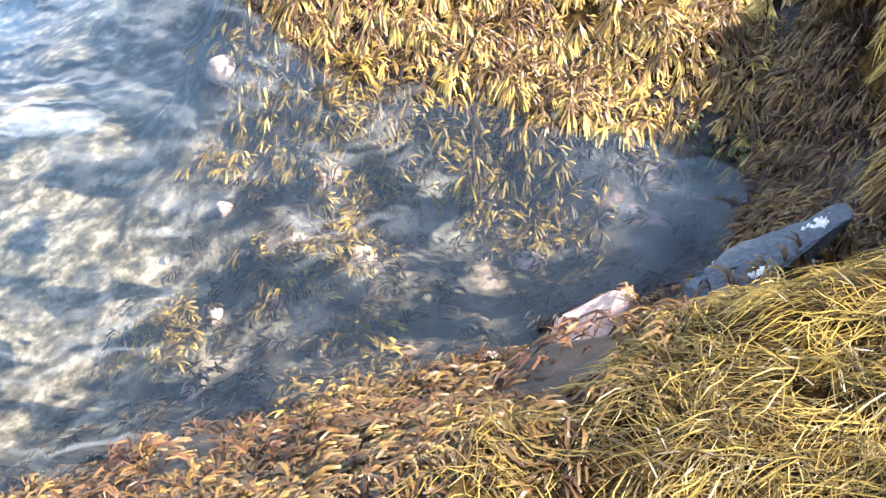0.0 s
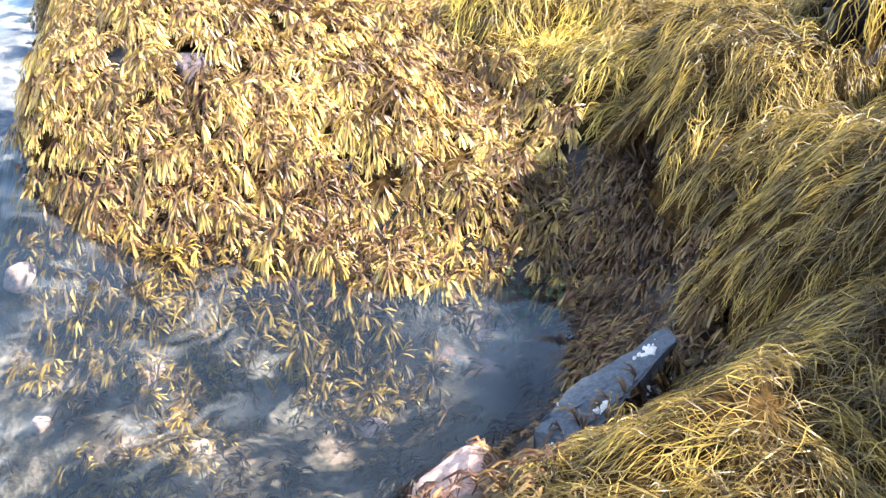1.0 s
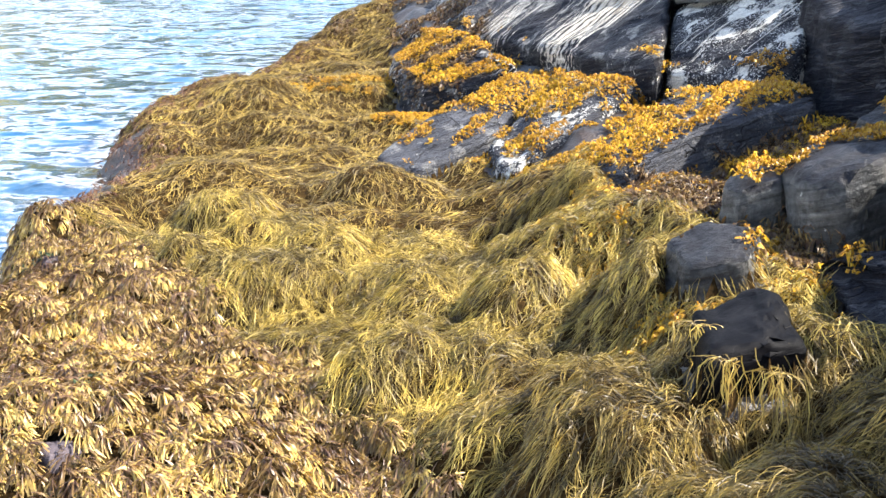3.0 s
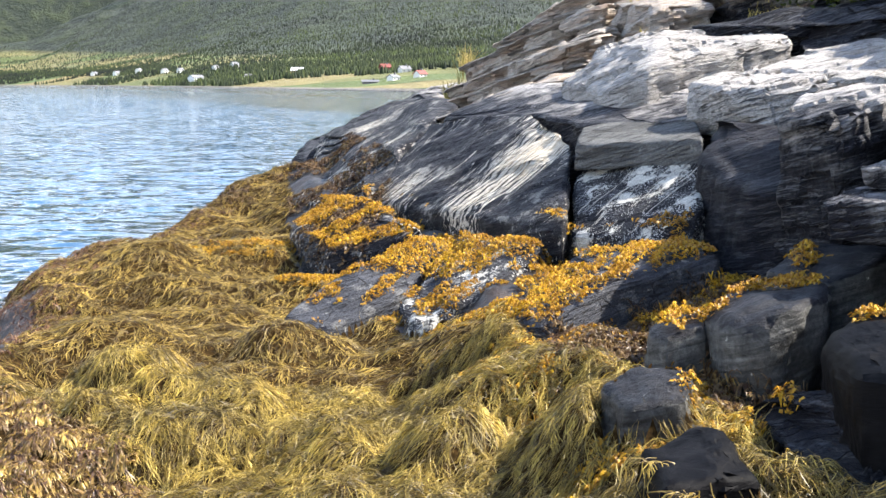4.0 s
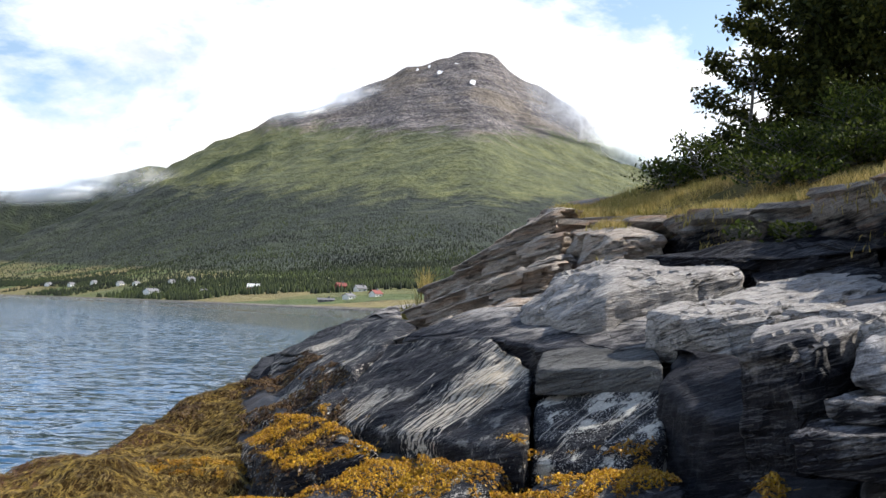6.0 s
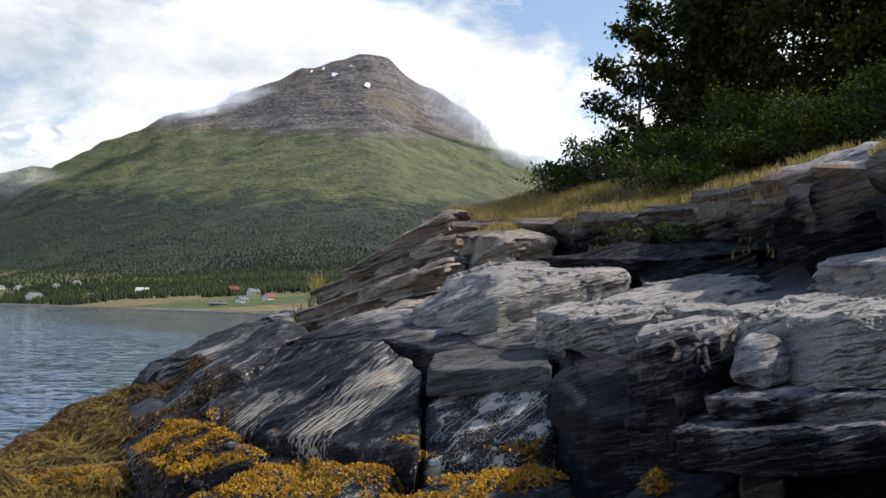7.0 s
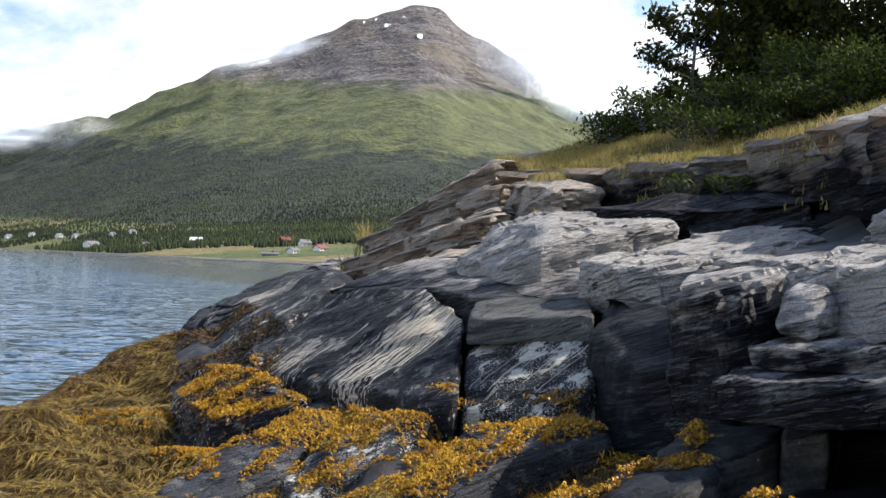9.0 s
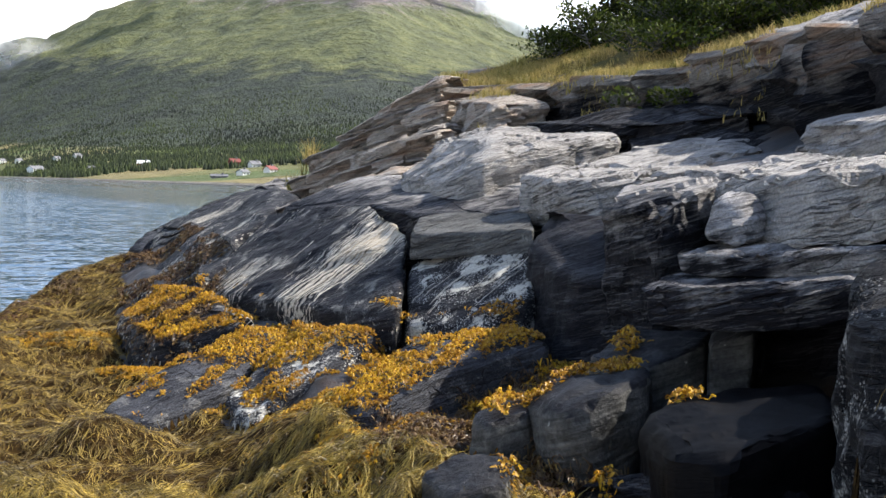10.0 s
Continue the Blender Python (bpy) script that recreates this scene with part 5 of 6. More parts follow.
mist_bank(9.4, 10.9, 4.4, 2.5, 2700, -1.5, "low white cloud drifting off the summit")
mist_bank(12.8, 9.1, 4.2, 2.4, 2750, -0.8, "low white cloud drifting off the summit")
mist_bank(-6.3, 10.9, 4.2, 0.9, 2900, 1.1, "thin white mist along the shoulder")
mist_bank(-21.0, 5.9, 8.0, 1.5, 3000, 0.6, "grey cloud base over the far ridge")
mist_bank(-14.5, 8.4, 3.5, 1.2, 3050, 0.6, "grey cloud base over the far ridge")


# ---------------------------------------------------------------- seaweed
from mathutils.bvhtree import BVHTree


def joined_tree(objects):
    vs, fs = [], []
    for ob in objects:
        off = len(vs)
        vs += [v.co + ob.location for v in ob.data.vertices]
        fs += [[off + k for k in p.vertices] for p in ob.data.polygons]
    return BVHTree.FromPolygons(vs, fs)


ROCK_TREE = joined_tree(ROCKS)
GX, GY, STEP = -6.5, 0.2, 0.05
gxs, gys = np.arange(GX, 4.0, STEP), np.arange(GY, 24.0, STEP)
mx, my = np.meshgrid(gxs, gys, indexing="ij")
BASE = base_height(mx, my)
TOP = BASE.copy()
for i in range(len(gxs)):
    for j in range(len(gys)):
        hit = ROCK_TREE.ray_cast(Vector((gxs[i], gys[j], 9.0)), Vector((0, 0, -1)))
        if hit[0] is not None and hit[0].z > TOP[i, j]:
            TOP[i, j] = hit[0].z


def blurred(a, n):
    for _ in range(n):
        p = np.pad(a, 1, mode="edge")
        a = (p[:-2, 1:-1] + p[2:, 1:-1] + p[1:-1, :-2] + p[1:-1, 2:] + 2 * p[1:-1, 1:-1]) / 6
    return a


TOOTH_Y = (3.0, 3.2, 4.0, 4.3, 4.6, 5.3, 5.36, 6.1, 7.1, 7.9)          # landward limit of the toothed wrack
TOOTH_X = (0.25, 0.05, -0.15, -0.42, -0.85, -1.0, -1.6, -2.05, -3.3, -4.6)
BANK_WEED_Y = (0.0, 0.95, 1.4, 2.0, 2.4, 3.0, 3.5, 4.0)               # limit of the knotted wrack on the near bank
BANK_WEED_X = (-0.5, 0.02, 0.08, 0.36, 0.50, 0.40, 0.14, -0.15)
KNOT_Y = (4.6, 5.2, 6.0, 6.8, 7.5, 8.5, 9.5, 11.0, 13.0, 16.0, 20.0)    # landward limit of the knotted wrack
KNOT_X = (2.6, 0.85, 0.8, 0.6, 0.4, -0.05, -0.8, -1.5, -2.0, -2.6, -3.2)


def tooth_zone(x, y):
    return (y > 3.0) & (x < np.interp(y, TOOTH_Y, TOOTH_X) + 0.12 * vnoise(x * 5, y * 5, 61)) & (y < 8.0)


def knotted_zone(x, y, z, above):
    bank = x > np.interp(y, BANK_WEED_Y, BANK_WEED_X) + 0.08 * vnoise(x * 6, y * 6, 64)
    inland = np.interp(y, KNOT_Y, KNOT_X) + 0.22 * vnoise(x * 2.2, y * 2.2, 65)
    return (z > 0.03) & ((above < 0.03) | ((above < 0.10) & (vnoise(x * 4, y * 4, 66) > 0.35))) & (x < inland) & ((x > np.interp(y, EDGE_Y, EDGE_X) + 0.75 + 0.25 * vnoise(x * 2, y * 2, 69)) | (y < 4.5) | (y > 11)) & ~tooth_zone(x, y) & ((y > 4.0) | bank)


# the weed lies in heaped tussocks with creases between them
HEAPS = [(0.40, 3.58, 0.34, 0.48, 0.48), (0.02, 5.58, 0.36, 0.30, 0.42), (-0.58, 4.78, 0.28, 0.30, 0.42), (0.86, 2.62, 0.30, 0.46, 0.34),
         (0.30, 4.85, 0.14, 0.36, 0.34), (0.55, 1.62, 0.12, 0.30, 0.26), (0.72, 2.12, 0.16, 0.30, 0.30), (-1.35, 6.1, 0.14, 0.42, 0.50), (-2.3, 7.3, 0.30, 0.50, 0.55), (-1.3, 8.4, 0.2, 0.5, 0.5)]
heap_rng = np.random.RandomState(19)
for gy0 in np.arange(0.7, 21.0, 0.34):
    spread = 1.0 if gy0 < 7 else 1.5
    for gx0 in np.arange(-5.6, 2.4, 0.36 * spread):
        if heap_rng.uniform() < (1.0 if spread == 1.0 else 0.55) and math.hypot(gx0 - 1.0, gy0 - 3.55) > 0.42:
            r0 = spread * heap_rng.uniform(0.17, 0.36)
            HEAPS.append((gx0 + heap_rng.normal(0, 0.11), gy0 + heap_rng.normal(0, 0.11), r0 * heap_rng.uniform(0.25, 0.6) * (1.0 if spread == 1.0 else 0.32), r0 * heap_rng.uniform(0.8, 1.3), r0 * heap_rng.uniform(0.8, 1.3)))
MAT = np.full(TOP.shape, 0.02)                                          # thickness of the hanging weed
for hx, hy, hh, ra, rb in HEAPS:
    i0, i1 = int((hx - ra - GX) / STEP), int((hx + ra - GX) / STEP) + 2
    j0, j1 = int((hy - rb - GY) / STEP), int((hy + rb - GY) / STEP) + 2
    i0, j0 = max(i0, 0), max(j0, 0)
    if i1 <= i0 or j1 <= j0:
        continue
    wx, wy = mx[i0:i1, j0:j1], my[i0:i1, j0:j1]
    rr = ((wx - hx) / ra) ** 2 + ((wy - hy) / rb) ** 2 + 0.22 * vnoise(wx * 5, wy * 5, 67)
    MAT[i0:i1, j0:j1] = np.maximum(MAT[i0:i1, j0:j1], hh * np.clip(1 - rr, 0, 1) ** 0.62)
KNOTS = knotted_zone(mx, my, TOP, TOP - BASE)
clear = blurred((TOP - BASE > 0.05).astype(float), 5) < 0.14
soft_edge = np.clip(1.35 * blurred(KNOTS.astype(float), 2), 0, 1)
MAT = blurred(MAT * clear * (soft_edge + (1 - soft_edge) * 0.4 * sm(0.02, 0.2, TOP)), 1)
SOFT = TOP + MAT
BROAD = blurred(TOP + 0.5 * MAT, 40)
SLOPE_X, SLOPE_Y = (0.35 * a + 0.65 * b for a, b in zip(np.gradient(BROAD, STEP), np.gradient(blurred(SOFT, 2), STEP)))


def sample(grid, x, y):
    u = np.clip((x - GX) / STEP, 0, grid.shape[0] - 1.001)
    v = np.clip((y - GY) / STEP, 0, grid.shape[1] - 1.001)
    i, j = u.astype(int), v.astype(int)
    a, b = u - i, v - j
    return (grid[i, j] * (1 - a) + grid[i + 1, j] * a) * (1 - b) + (grid[i, j + 1] * (1 - a) + grid[i + 1, j + 1] * a) * b


def ribbons(name, path, width, twist, mat, tuft=None):
    """Flat blades along paths (n, k, 3); width (n, k) is half of each blade's breadth."""
    n, k, _ = path.shape
    d = np.gradient(path, axis=1)
    d /= np.linalg.norm(d, axis=2, keepdims=True) + 1e-9
    side = np.stack([-d[..., 1], d[..., 0], np.zeros((n, k))], -1)
    side /= np.linalg.norm(side, axis=2, keepdims=True) + 1e-6
    up = np.cross(d, side)
    off = (side * np.cos(twist)[..., None] + up * np.sin(twist)[..., None]) * width[..., None]
    verts = np.stack([path - off, path + off], 2).reshape(-1, 3)
    first = (np.arange(n)[:, None] * k + np.arange(k - 1)[None, :]).ravel() * 2
    quads = np.stack([first, first + 1, first + 3, first + 2], 1)
    me = fast_mesh(name, verts, quads, mat)
    along = me.attributes.new("along", "FLOAT", "POINT")                # 0 at the holdfast, 1 at the tip
    along.data.foreach_set("value", np.tile(np.repeat(np.linspace(0, 1, k), 2), n).astype(np.float32))
    if tuft is not None:
        of_tuft = me.attributes.new("tuft", "FLOAT", "POINT")
        of_tuft.data.foreach_set("value", np.repeat(tuft, 2 * k).astype(np.float32))
    return me


RNG = np.random.RandomState(7)


def scatter(count, x0, x1, y0, y1):
    x, y = RNG.uniform(x0, x1, count), RNG.uniform(y0, y1, count)
    return x, y, sample(TOP, x, y), sample(TOP, x, y) - sample(BASE, x, y)


def locks(x, y, cell, hold=0.34):
    """Gathers strands into locks that share a root: their new places and a number for each lock."""
    i, j = np.floor(x / cell), np.floor(y / cell)
    which = np.mod(np.sin(i * 12.9898 + j * 78.233) * 43758.5453, 1.0)
    cx, cy = (i + 0.1 + 0.8 * which) * cell, (j + 0.1 + 0.8 * np.mod(which * 7.31, 1.0)) * cell
    return cx + (x - cx) * hold, cy + (y - cy) * hold, which


def drape(x, y, length, steps, wander, lift, lock=0.0, crinkle=0.24):
    """Paths that hang down the slope over whatever lies under them."""
    n = len(x)
    path = np.zeros((n, steps, 3))
    px, py = x.copy(), y.copy()
    ang = wander * RNG.normal(0, 1, n) + 0.35 * vnoise(x * 1.5, y * 1.5, 62) + 0.3 * vnoise(x * 5, y * 5, 63)
    ang = ang + 1.9 * (np.mod(lock * 13.7, 1.0) - 0.5)
    lift = lift * (0.25 + 1.3 * np.mod(lock * 5.3, 1.0))
    bend = RNG.normal(0, 0.16, n)
    seg = length / (steps - 1)
    high = lift * RNG.uniform(0.0, 1.0, n)
    gx, gy = -sample(SLOPE_X, px, py) - 0.07, -sample(SLOPE_Y, px, py) - 0.12
    flat_top = np.clip(0.35 - np.hypot(gx, gy), 0, 1)
    ang = ang + RNG.normal(0, 3.0, n) * flat_top
    back = np.arctan2(gy, gx) + ang
    px, py = px - 0.4 * length * np.cos(back), py - 0.4 * length * np.sin(back)
    before = None
    for k in range(steps):
        s = k / (steps - 1)
        z = np.maximum(sample(SOFT, px, py), sample(TOP, px, py)) + 0.004 + high * (0.4 + 0.9 * math.sin(math.pi * min(1, s * 1.1))) * (1 - 0.35 * s)
        if before is not None:
            z = np.maximum(z, before - 0.85 * seg)                       # stiff enough to bridge the creases
        before = z
        path[:, k] = np.stack([px, py, z], 1)
        gx, gy = -sample(SLOPE_X, px, py), -sample(SLOPE_Y, px, py)
        size = np.hypot(gx, gy)
        gx, gy = gx - 0.07, gy - 0.12
        base = np.arctan2(gy, gx) + ang + bend * (k - 2) + RNG.normal(0, crinkle, n)
        pace = seg / np.sqrt(1 + np.minimum(size, 1.6) ** 2)
        px, py = px + np.cos(base) * pace, py + np.sin(base) * pace
    return path


def weed(name, path, half, mat, label, lock, twist=0.5, taper=(1.0, 0.35), flare=0.0):
    over = sample(TOP, path[:, 1:, 0], path[:, 1:, 1]) - sample(BASE, path[:, 1:, 0], path[:, 1:, 1])
    keep = (over.max(1) < 0.07) | (RNG.uniform(0, 1, len(path)) < 0.06)
    path, half, lock = path[keep], half[keep], lock[keep]
    n, k, _ = path.shape
    s = np.linspace(0, 1, k)
    shape = taper[0] + (taper[1] - taper[0]) * s ** 2 + flare * np.sin(s * math.pi)
    width = half[:, None] * shape[None, :]
    tw = RNG.normal(0, twist, (n, 1)) + RNG.normal(0, 0.2, (n, k))
    return tagged(new(name, ribbons(name, path, width, tw, mat, lock)), label, "seaweed", kind="stuff")


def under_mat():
    """A dark sheet under the outermost strands: the shade among the stems, put in as colour."""
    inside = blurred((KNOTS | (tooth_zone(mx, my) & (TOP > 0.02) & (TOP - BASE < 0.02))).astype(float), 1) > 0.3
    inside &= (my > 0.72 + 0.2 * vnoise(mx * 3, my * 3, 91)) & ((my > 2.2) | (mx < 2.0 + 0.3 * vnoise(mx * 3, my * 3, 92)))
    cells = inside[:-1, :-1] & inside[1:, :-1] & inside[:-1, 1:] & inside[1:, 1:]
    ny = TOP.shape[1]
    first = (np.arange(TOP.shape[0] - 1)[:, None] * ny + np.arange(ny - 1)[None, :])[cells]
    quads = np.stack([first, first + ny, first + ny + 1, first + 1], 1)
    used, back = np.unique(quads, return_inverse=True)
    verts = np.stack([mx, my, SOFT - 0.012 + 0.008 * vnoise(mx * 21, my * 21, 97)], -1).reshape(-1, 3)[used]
    return tagged(new("wrack_mat", fast_mesh("wrack_mat", verts, back.reshape(-1, 4), GAP_SHADE)), "dark sheet under the wrack, coloured as shade between strands", "seaweed", kind="stuff")


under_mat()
# near mats of knotted wrack
x, y, z, above = scatter(180000, -4.5, 2.6, 0.6, 7.2)
k = knotted_zone(x, y, z, above)
x, y = x[k], y[k]
# strands of the near bank, which take the shade-toned copy
olive = ((y < 4.3 + 0.3 * vnoise(x * 3, y * 3, 79)) & (x > -0.25 + 0.3 * sm(3.5, 4.3, y) + 0.2 * vnoise(x * 4, y * 4, 70))) | (y < 2.6)
for these, stuff, label in ((~olive, KNOTTED, "yellow-brown stringy wrack draped over rock"), (olive, KNOTTED_SHADED, "stringy wrack on the near bank, toned darker for shade")):
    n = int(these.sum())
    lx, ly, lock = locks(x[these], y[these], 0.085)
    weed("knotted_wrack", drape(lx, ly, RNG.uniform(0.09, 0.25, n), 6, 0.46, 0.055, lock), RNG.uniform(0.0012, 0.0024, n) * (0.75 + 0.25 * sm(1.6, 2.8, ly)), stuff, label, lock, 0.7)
# the same further off
x, y, z, above = scatter(114000, -5.6, 2.2, 7.0, 21.0)
k = knotted_zone(x, y, z, above)
x, y = x[k], y[k]
x, y, lock = locks(x, y, 0.085)
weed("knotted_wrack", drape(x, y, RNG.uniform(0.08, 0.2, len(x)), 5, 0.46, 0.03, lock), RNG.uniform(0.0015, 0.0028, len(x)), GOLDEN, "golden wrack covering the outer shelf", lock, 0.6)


# toothed wrack: flat forked blades in rosettes
def rosettes(x, y, z, blades, length, half, mat, name, label, rise=0.5, spread=2.2, hub=0.0, wild=0.45, steps=5):
    n = len(x)
    flow = np.arctan2(-sample(SLOPE_Y, x, y) - 0.08, -sample(SLOPE_X, x, y) - 0.06) + 1.3 * vnoise(x * 2.3, y * 2.3, 71) + RNG.normal(0, wild, n)
    grow = RNG.uniform(0.65, 1.45, n)
    paths, halves = [], []
    for b in range(blades):
        if b % 3 == 0:                                                  # three tips share a stalk and part on the way
            a0 = flow + RNG.uniform(-spread, spread, n) * 0.5
            stalk = length * grow * RNG.uniform(0.6, 1.25, n)
            tilt = rise * RNG.uniform(0.05, 1.0, n)
            fork = RNG.uniform(0.25, 0.6, n)
            out = length * grow * RNG.uniform(0.0, 0.8, n)
        side = b % 3 - 1
        ln = stalk * (1.0 if side == 0 else RNG.uniform(0.75, 1.0, n))
        a = a0.copy()
        px, py = x + np.cos(a) * out, y + np.sin(a) * out
        p = np.zeros((n, steps, 3))
        for k in range(steps):
            s = k / (steps - 1)
            up = hub * grow * (1 - s) + ln * tilt * math.sin(s * 2.4) * 0.8
            under = sample(SOFT, px, py)
            p[:, k] = np.stack([px, py, np.clip(under, z - 0.6 * ln * s - 0.5 * out, z + ln * s + 0.5 * out) + 0.008 + up], 1)
            a = a + RNG.normal(0, 0.10, n) + (side * fork if k == (steps - 1) // 3 else -0.25 * side * fork if k == (steps - 1) // 3 + 1 else 0.0)
            px, py = px + np.cos(a) * ln / (steps - 1), py + np.sin(a) * ln / (steps - 1)
        paths.append(p)
        halves.append(half * grow * RNG.uniform(0.7, 1.2, n))
    path, hw = np.concatenate(paths), np.concatenate(halves)
    s = np.interp(np.linspace(0, 1, steps), (0.0, 0.25, 0.5, 0.75, 1.0), (0.35, 0.7, 1.0, 1.2, 0.75)) * RNG.uniform(0.75, 1.25, (len(path), steps))
    tw = RNG.normal(0, 0.4, (len(path), 1)) + RNG.normal(0, 0.3, (len(path), steps))
    each = np.tile(RNG.uniform(0, 1, n), blades)
    return tagged(new(name, ribbons(name, path, hw[:, None] * s, tw, mat, each)), label, "seaweed", kind="stuff")


x, y, z, above = scatter(9400, -4.4, 0.4, 2.6, 8.0)
k = tooth_zone(x, y) & (z > -0.05) & (above < 0.025)
z = z + sample(MAT, x, y)
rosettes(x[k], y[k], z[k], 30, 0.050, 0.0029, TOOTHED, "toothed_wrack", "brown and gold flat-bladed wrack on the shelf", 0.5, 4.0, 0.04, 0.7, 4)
GOLD_CLUMPS = ((-1.32, 2.12, 0.36), (-1.0, 1.85, 0.2), (-1.5, 2.75, 0.5), (-0.95, 2.8, 0.35), (-2.1, 2.95, 0.45), (-0.62, 2.65, 0.2), (-1.75, 1.7, 0.25), (-0.75, 1.5, 0.25))
x, y, z, above = scatter(8000, -3.2, 0.2, 0.5, 4.0)
near_clump = np.max([1.1 - np.hypot(x - cx, y - cy) / cr for cx, cy, cr in GOLD_CLUMPS], axis=0) + 0.35 * vnoise(x * 7, y * 7, 76)
for gold in (True, False):
    k = (z < 0.02) & (z > -0.75) & ((near_clump > RNG.normal(0.58, 0.22, len(x))) if gold else (RNG.uniform(0, 1, len(x)) < 0.2 * sm(-2.2, -1.2, x)))
    rosettes(x[k], y[k], z[k], 21, 0.055 if gold else 0.05, 0.0030 if gold else 0.0028, SUNKEN if gold else DARK_SUNKEN, "toothed_wrack", "submerged golden wrack swaying in clear water" if gold else "dark sunken wrack on the sea bed", 0.7, 5.0, 0.02, 1.5, 4)
x, y, z, above = scatter(4300, -1.4, 0.7, 0.3, 3.6)
k = (z > -0.02) & (x < np.interp(y, BANK_WEED_Y, BANK_WEED_X) + 0.1) & (above < 0.02) & ~tooth_zone(x, y) & (vnoise(x * 5, y * 5, 74) > -0.45)
rosettes(x[k], y[k], z[k] + 0.01, 21, 0.060, 0.0025, BROWN_WRACK, "toothed_wrack", "short brown wrack along the water's edge", 0.8, 4.5, steps=4)
x, y, z, above = scatter(26000, -6, 0.9, 0.3, 22.0)
rim = (z > -0.05) & (z < 0.5) & ~((y > 3.4) & tooth_zone(x, y)) & ((x < np.interp(y, EDGE_Y, EDGE_X) + 0.95) | (y < 3.4)) & (vnoise(x * 3, y * 3, 75) > -0.4) & (above < 0.004)
rosettes(x[rim], y[rim], z[rim], 8, 0.06, 0.0032, RED_WEED, "red_weed", "dark red turf weed near the waterline", 0.9, 6.0, steps=3)

for gx0, gy0, gr in ((-0.11, 3.05, 0.13), (-2.1, 4.45, 0.12), (-3.4, 6.6, 0.16)):
    x, y, z, above = scatter(34, gx0 - gr, gx0 + gr, gy0 - gr, gy0 + gr)
    rosettes(x, y, z + 0.03, 5, 0.035, 0.008, SEA_LETTUCE, "sea_lettuce", "small patch of green algae among brown wrack", 1.2, 6.28)

# spiral wrack: bright tufts on the upper rocks
FOOT_Y = (4.0, 5.5, 7.3, 8.5, 9.5, 10.9, 13.4, 16.7, 20.0)             # foot of the steep slabs, upper limit of the weed
FOOT_X = (2.0, 2.2, 2.3, 1.95, 1.06, 0.12, -1.0, -2.5, -3.4)
x, y, z, above = scatter(108000, -3.2, 2.4, 4.6, 15.5)
up = x - np.interp(y, FOOT_Y, FOOT_X)
patch = 0.8 * vnoise(x * 3.2, y * 2.4, 81) + 1.1 * vnoise(x * 13, y * 10, 82)
need = -0.34 + 0.9 * np.maximum(0, -up - 1.55) + 9.0 * np.maximum(0, up - 0.02) + 1.2 * sm(6.5, 5.0, y)
steep = np.hypot(sample(SLOPE_X, x, y), sample(SLOPE_Y, x, y))
k = (patch > need) & (z > 0.42) & (z < 1.5) & (steep < 0.95)
z = z + 0.05 * np.clip(1.5 * (patch - need), 0, 1)
rosettes(x[k], y[k], z[k], 5, 0.026, 0.0048, SPIRAL, "spiral_wrack", "orange-yellow tufted wrack on black rock", 1.5, 6.28, steps=3)
x, y, z, above = scatter(19000, -4.6, -0.9, 11.0, 21.0)
k = (vnoise(x * 2.2, y * 1.6, 85) + 0.6 * vnoise(x * 9, y * 7, 86) > 0.0) & (z > 0.45) & (z < 1.5)
rosettes(x[k], y[k], z[k], 6, 0.04, 0.007, BROWN_WRACK, "spiral_wrack", "rust-brown wrack on the outer shelf", 1.3, 6.28, steps=3)
x, y, z, above = scatter(15000, 0.7, 2.6, 3.6, 7.6)
k = (above < 0.12) & (x > np.interp(y, KNOT_Y, KNOT_X) - 0.25) & (vnoise(x * 3, y * 3, 84) > -0.7)
rosettes(x[k], y[k], z[k], 6, 0.045, 0.004, BROWN_WRACK, "spiral_wrack", "faded brown wrack between the boulders", 1.0, 6.28, steps=3)


def hanging_tuft(x, y, z, fronds, length, label):
    """A bunch of fronds that hang over an edge towards the sea."""
    a = math.radians(245) + RNG.normal(0, 0.95, fronds)
    ln = length * RNG.uniform(0.6, 1.2, fronds)
    wave = RNG.normal(0, 0.012, (fronds, 6))
    reach, path = RNG.uniform(0.25, 0.55, fronds), np.zeros((fronds, 6, 3))
    for k in range(6):
        s = k / 5
        out = ln * reach * (1 - (1 - s) ** 2)
        path[:, k] = np.stack([x + 0.03 * np.cos(a * 3) + np.cos(a) * out + wave[:, k], y + np.sin(a) * out, z + 0.05 * np.sin(s * 3) - ln * (s ** 1.6) * (1 - 0.5 * reach)], 1)
    half = RNG.uniform(0.0016, 0.0028, fronds)[:, None] * np.array((0.5, 0.9, 1.0, 1.1, 1.1, 0.5))[None]
    tw = RNG.normal(0, 0.7, (fronds, 1)) + np.zeros((fronds, 6))
    return tagged(new("wrack_tuft", ribbons("wrack_tuft", path, half, tw, GOLDEN, RNG.uniform(0.3, 1.0, fronds))), label, "seaweed", kind="stuff")


for hx, hy, hz, hn, hl in ((0.93, 3.72, 1.0, 26, 0.22), (1.10, 3.62, 1.0, 34, 0.26), (0.85, 4.0, 1.02, 22, 0.18), (1.17, 3.60, 0.84, 20, 0.26)):
    hanging_tuft(hx, hy, hz, hn, hl, "golden wrack tuft hanging on a black boulder")


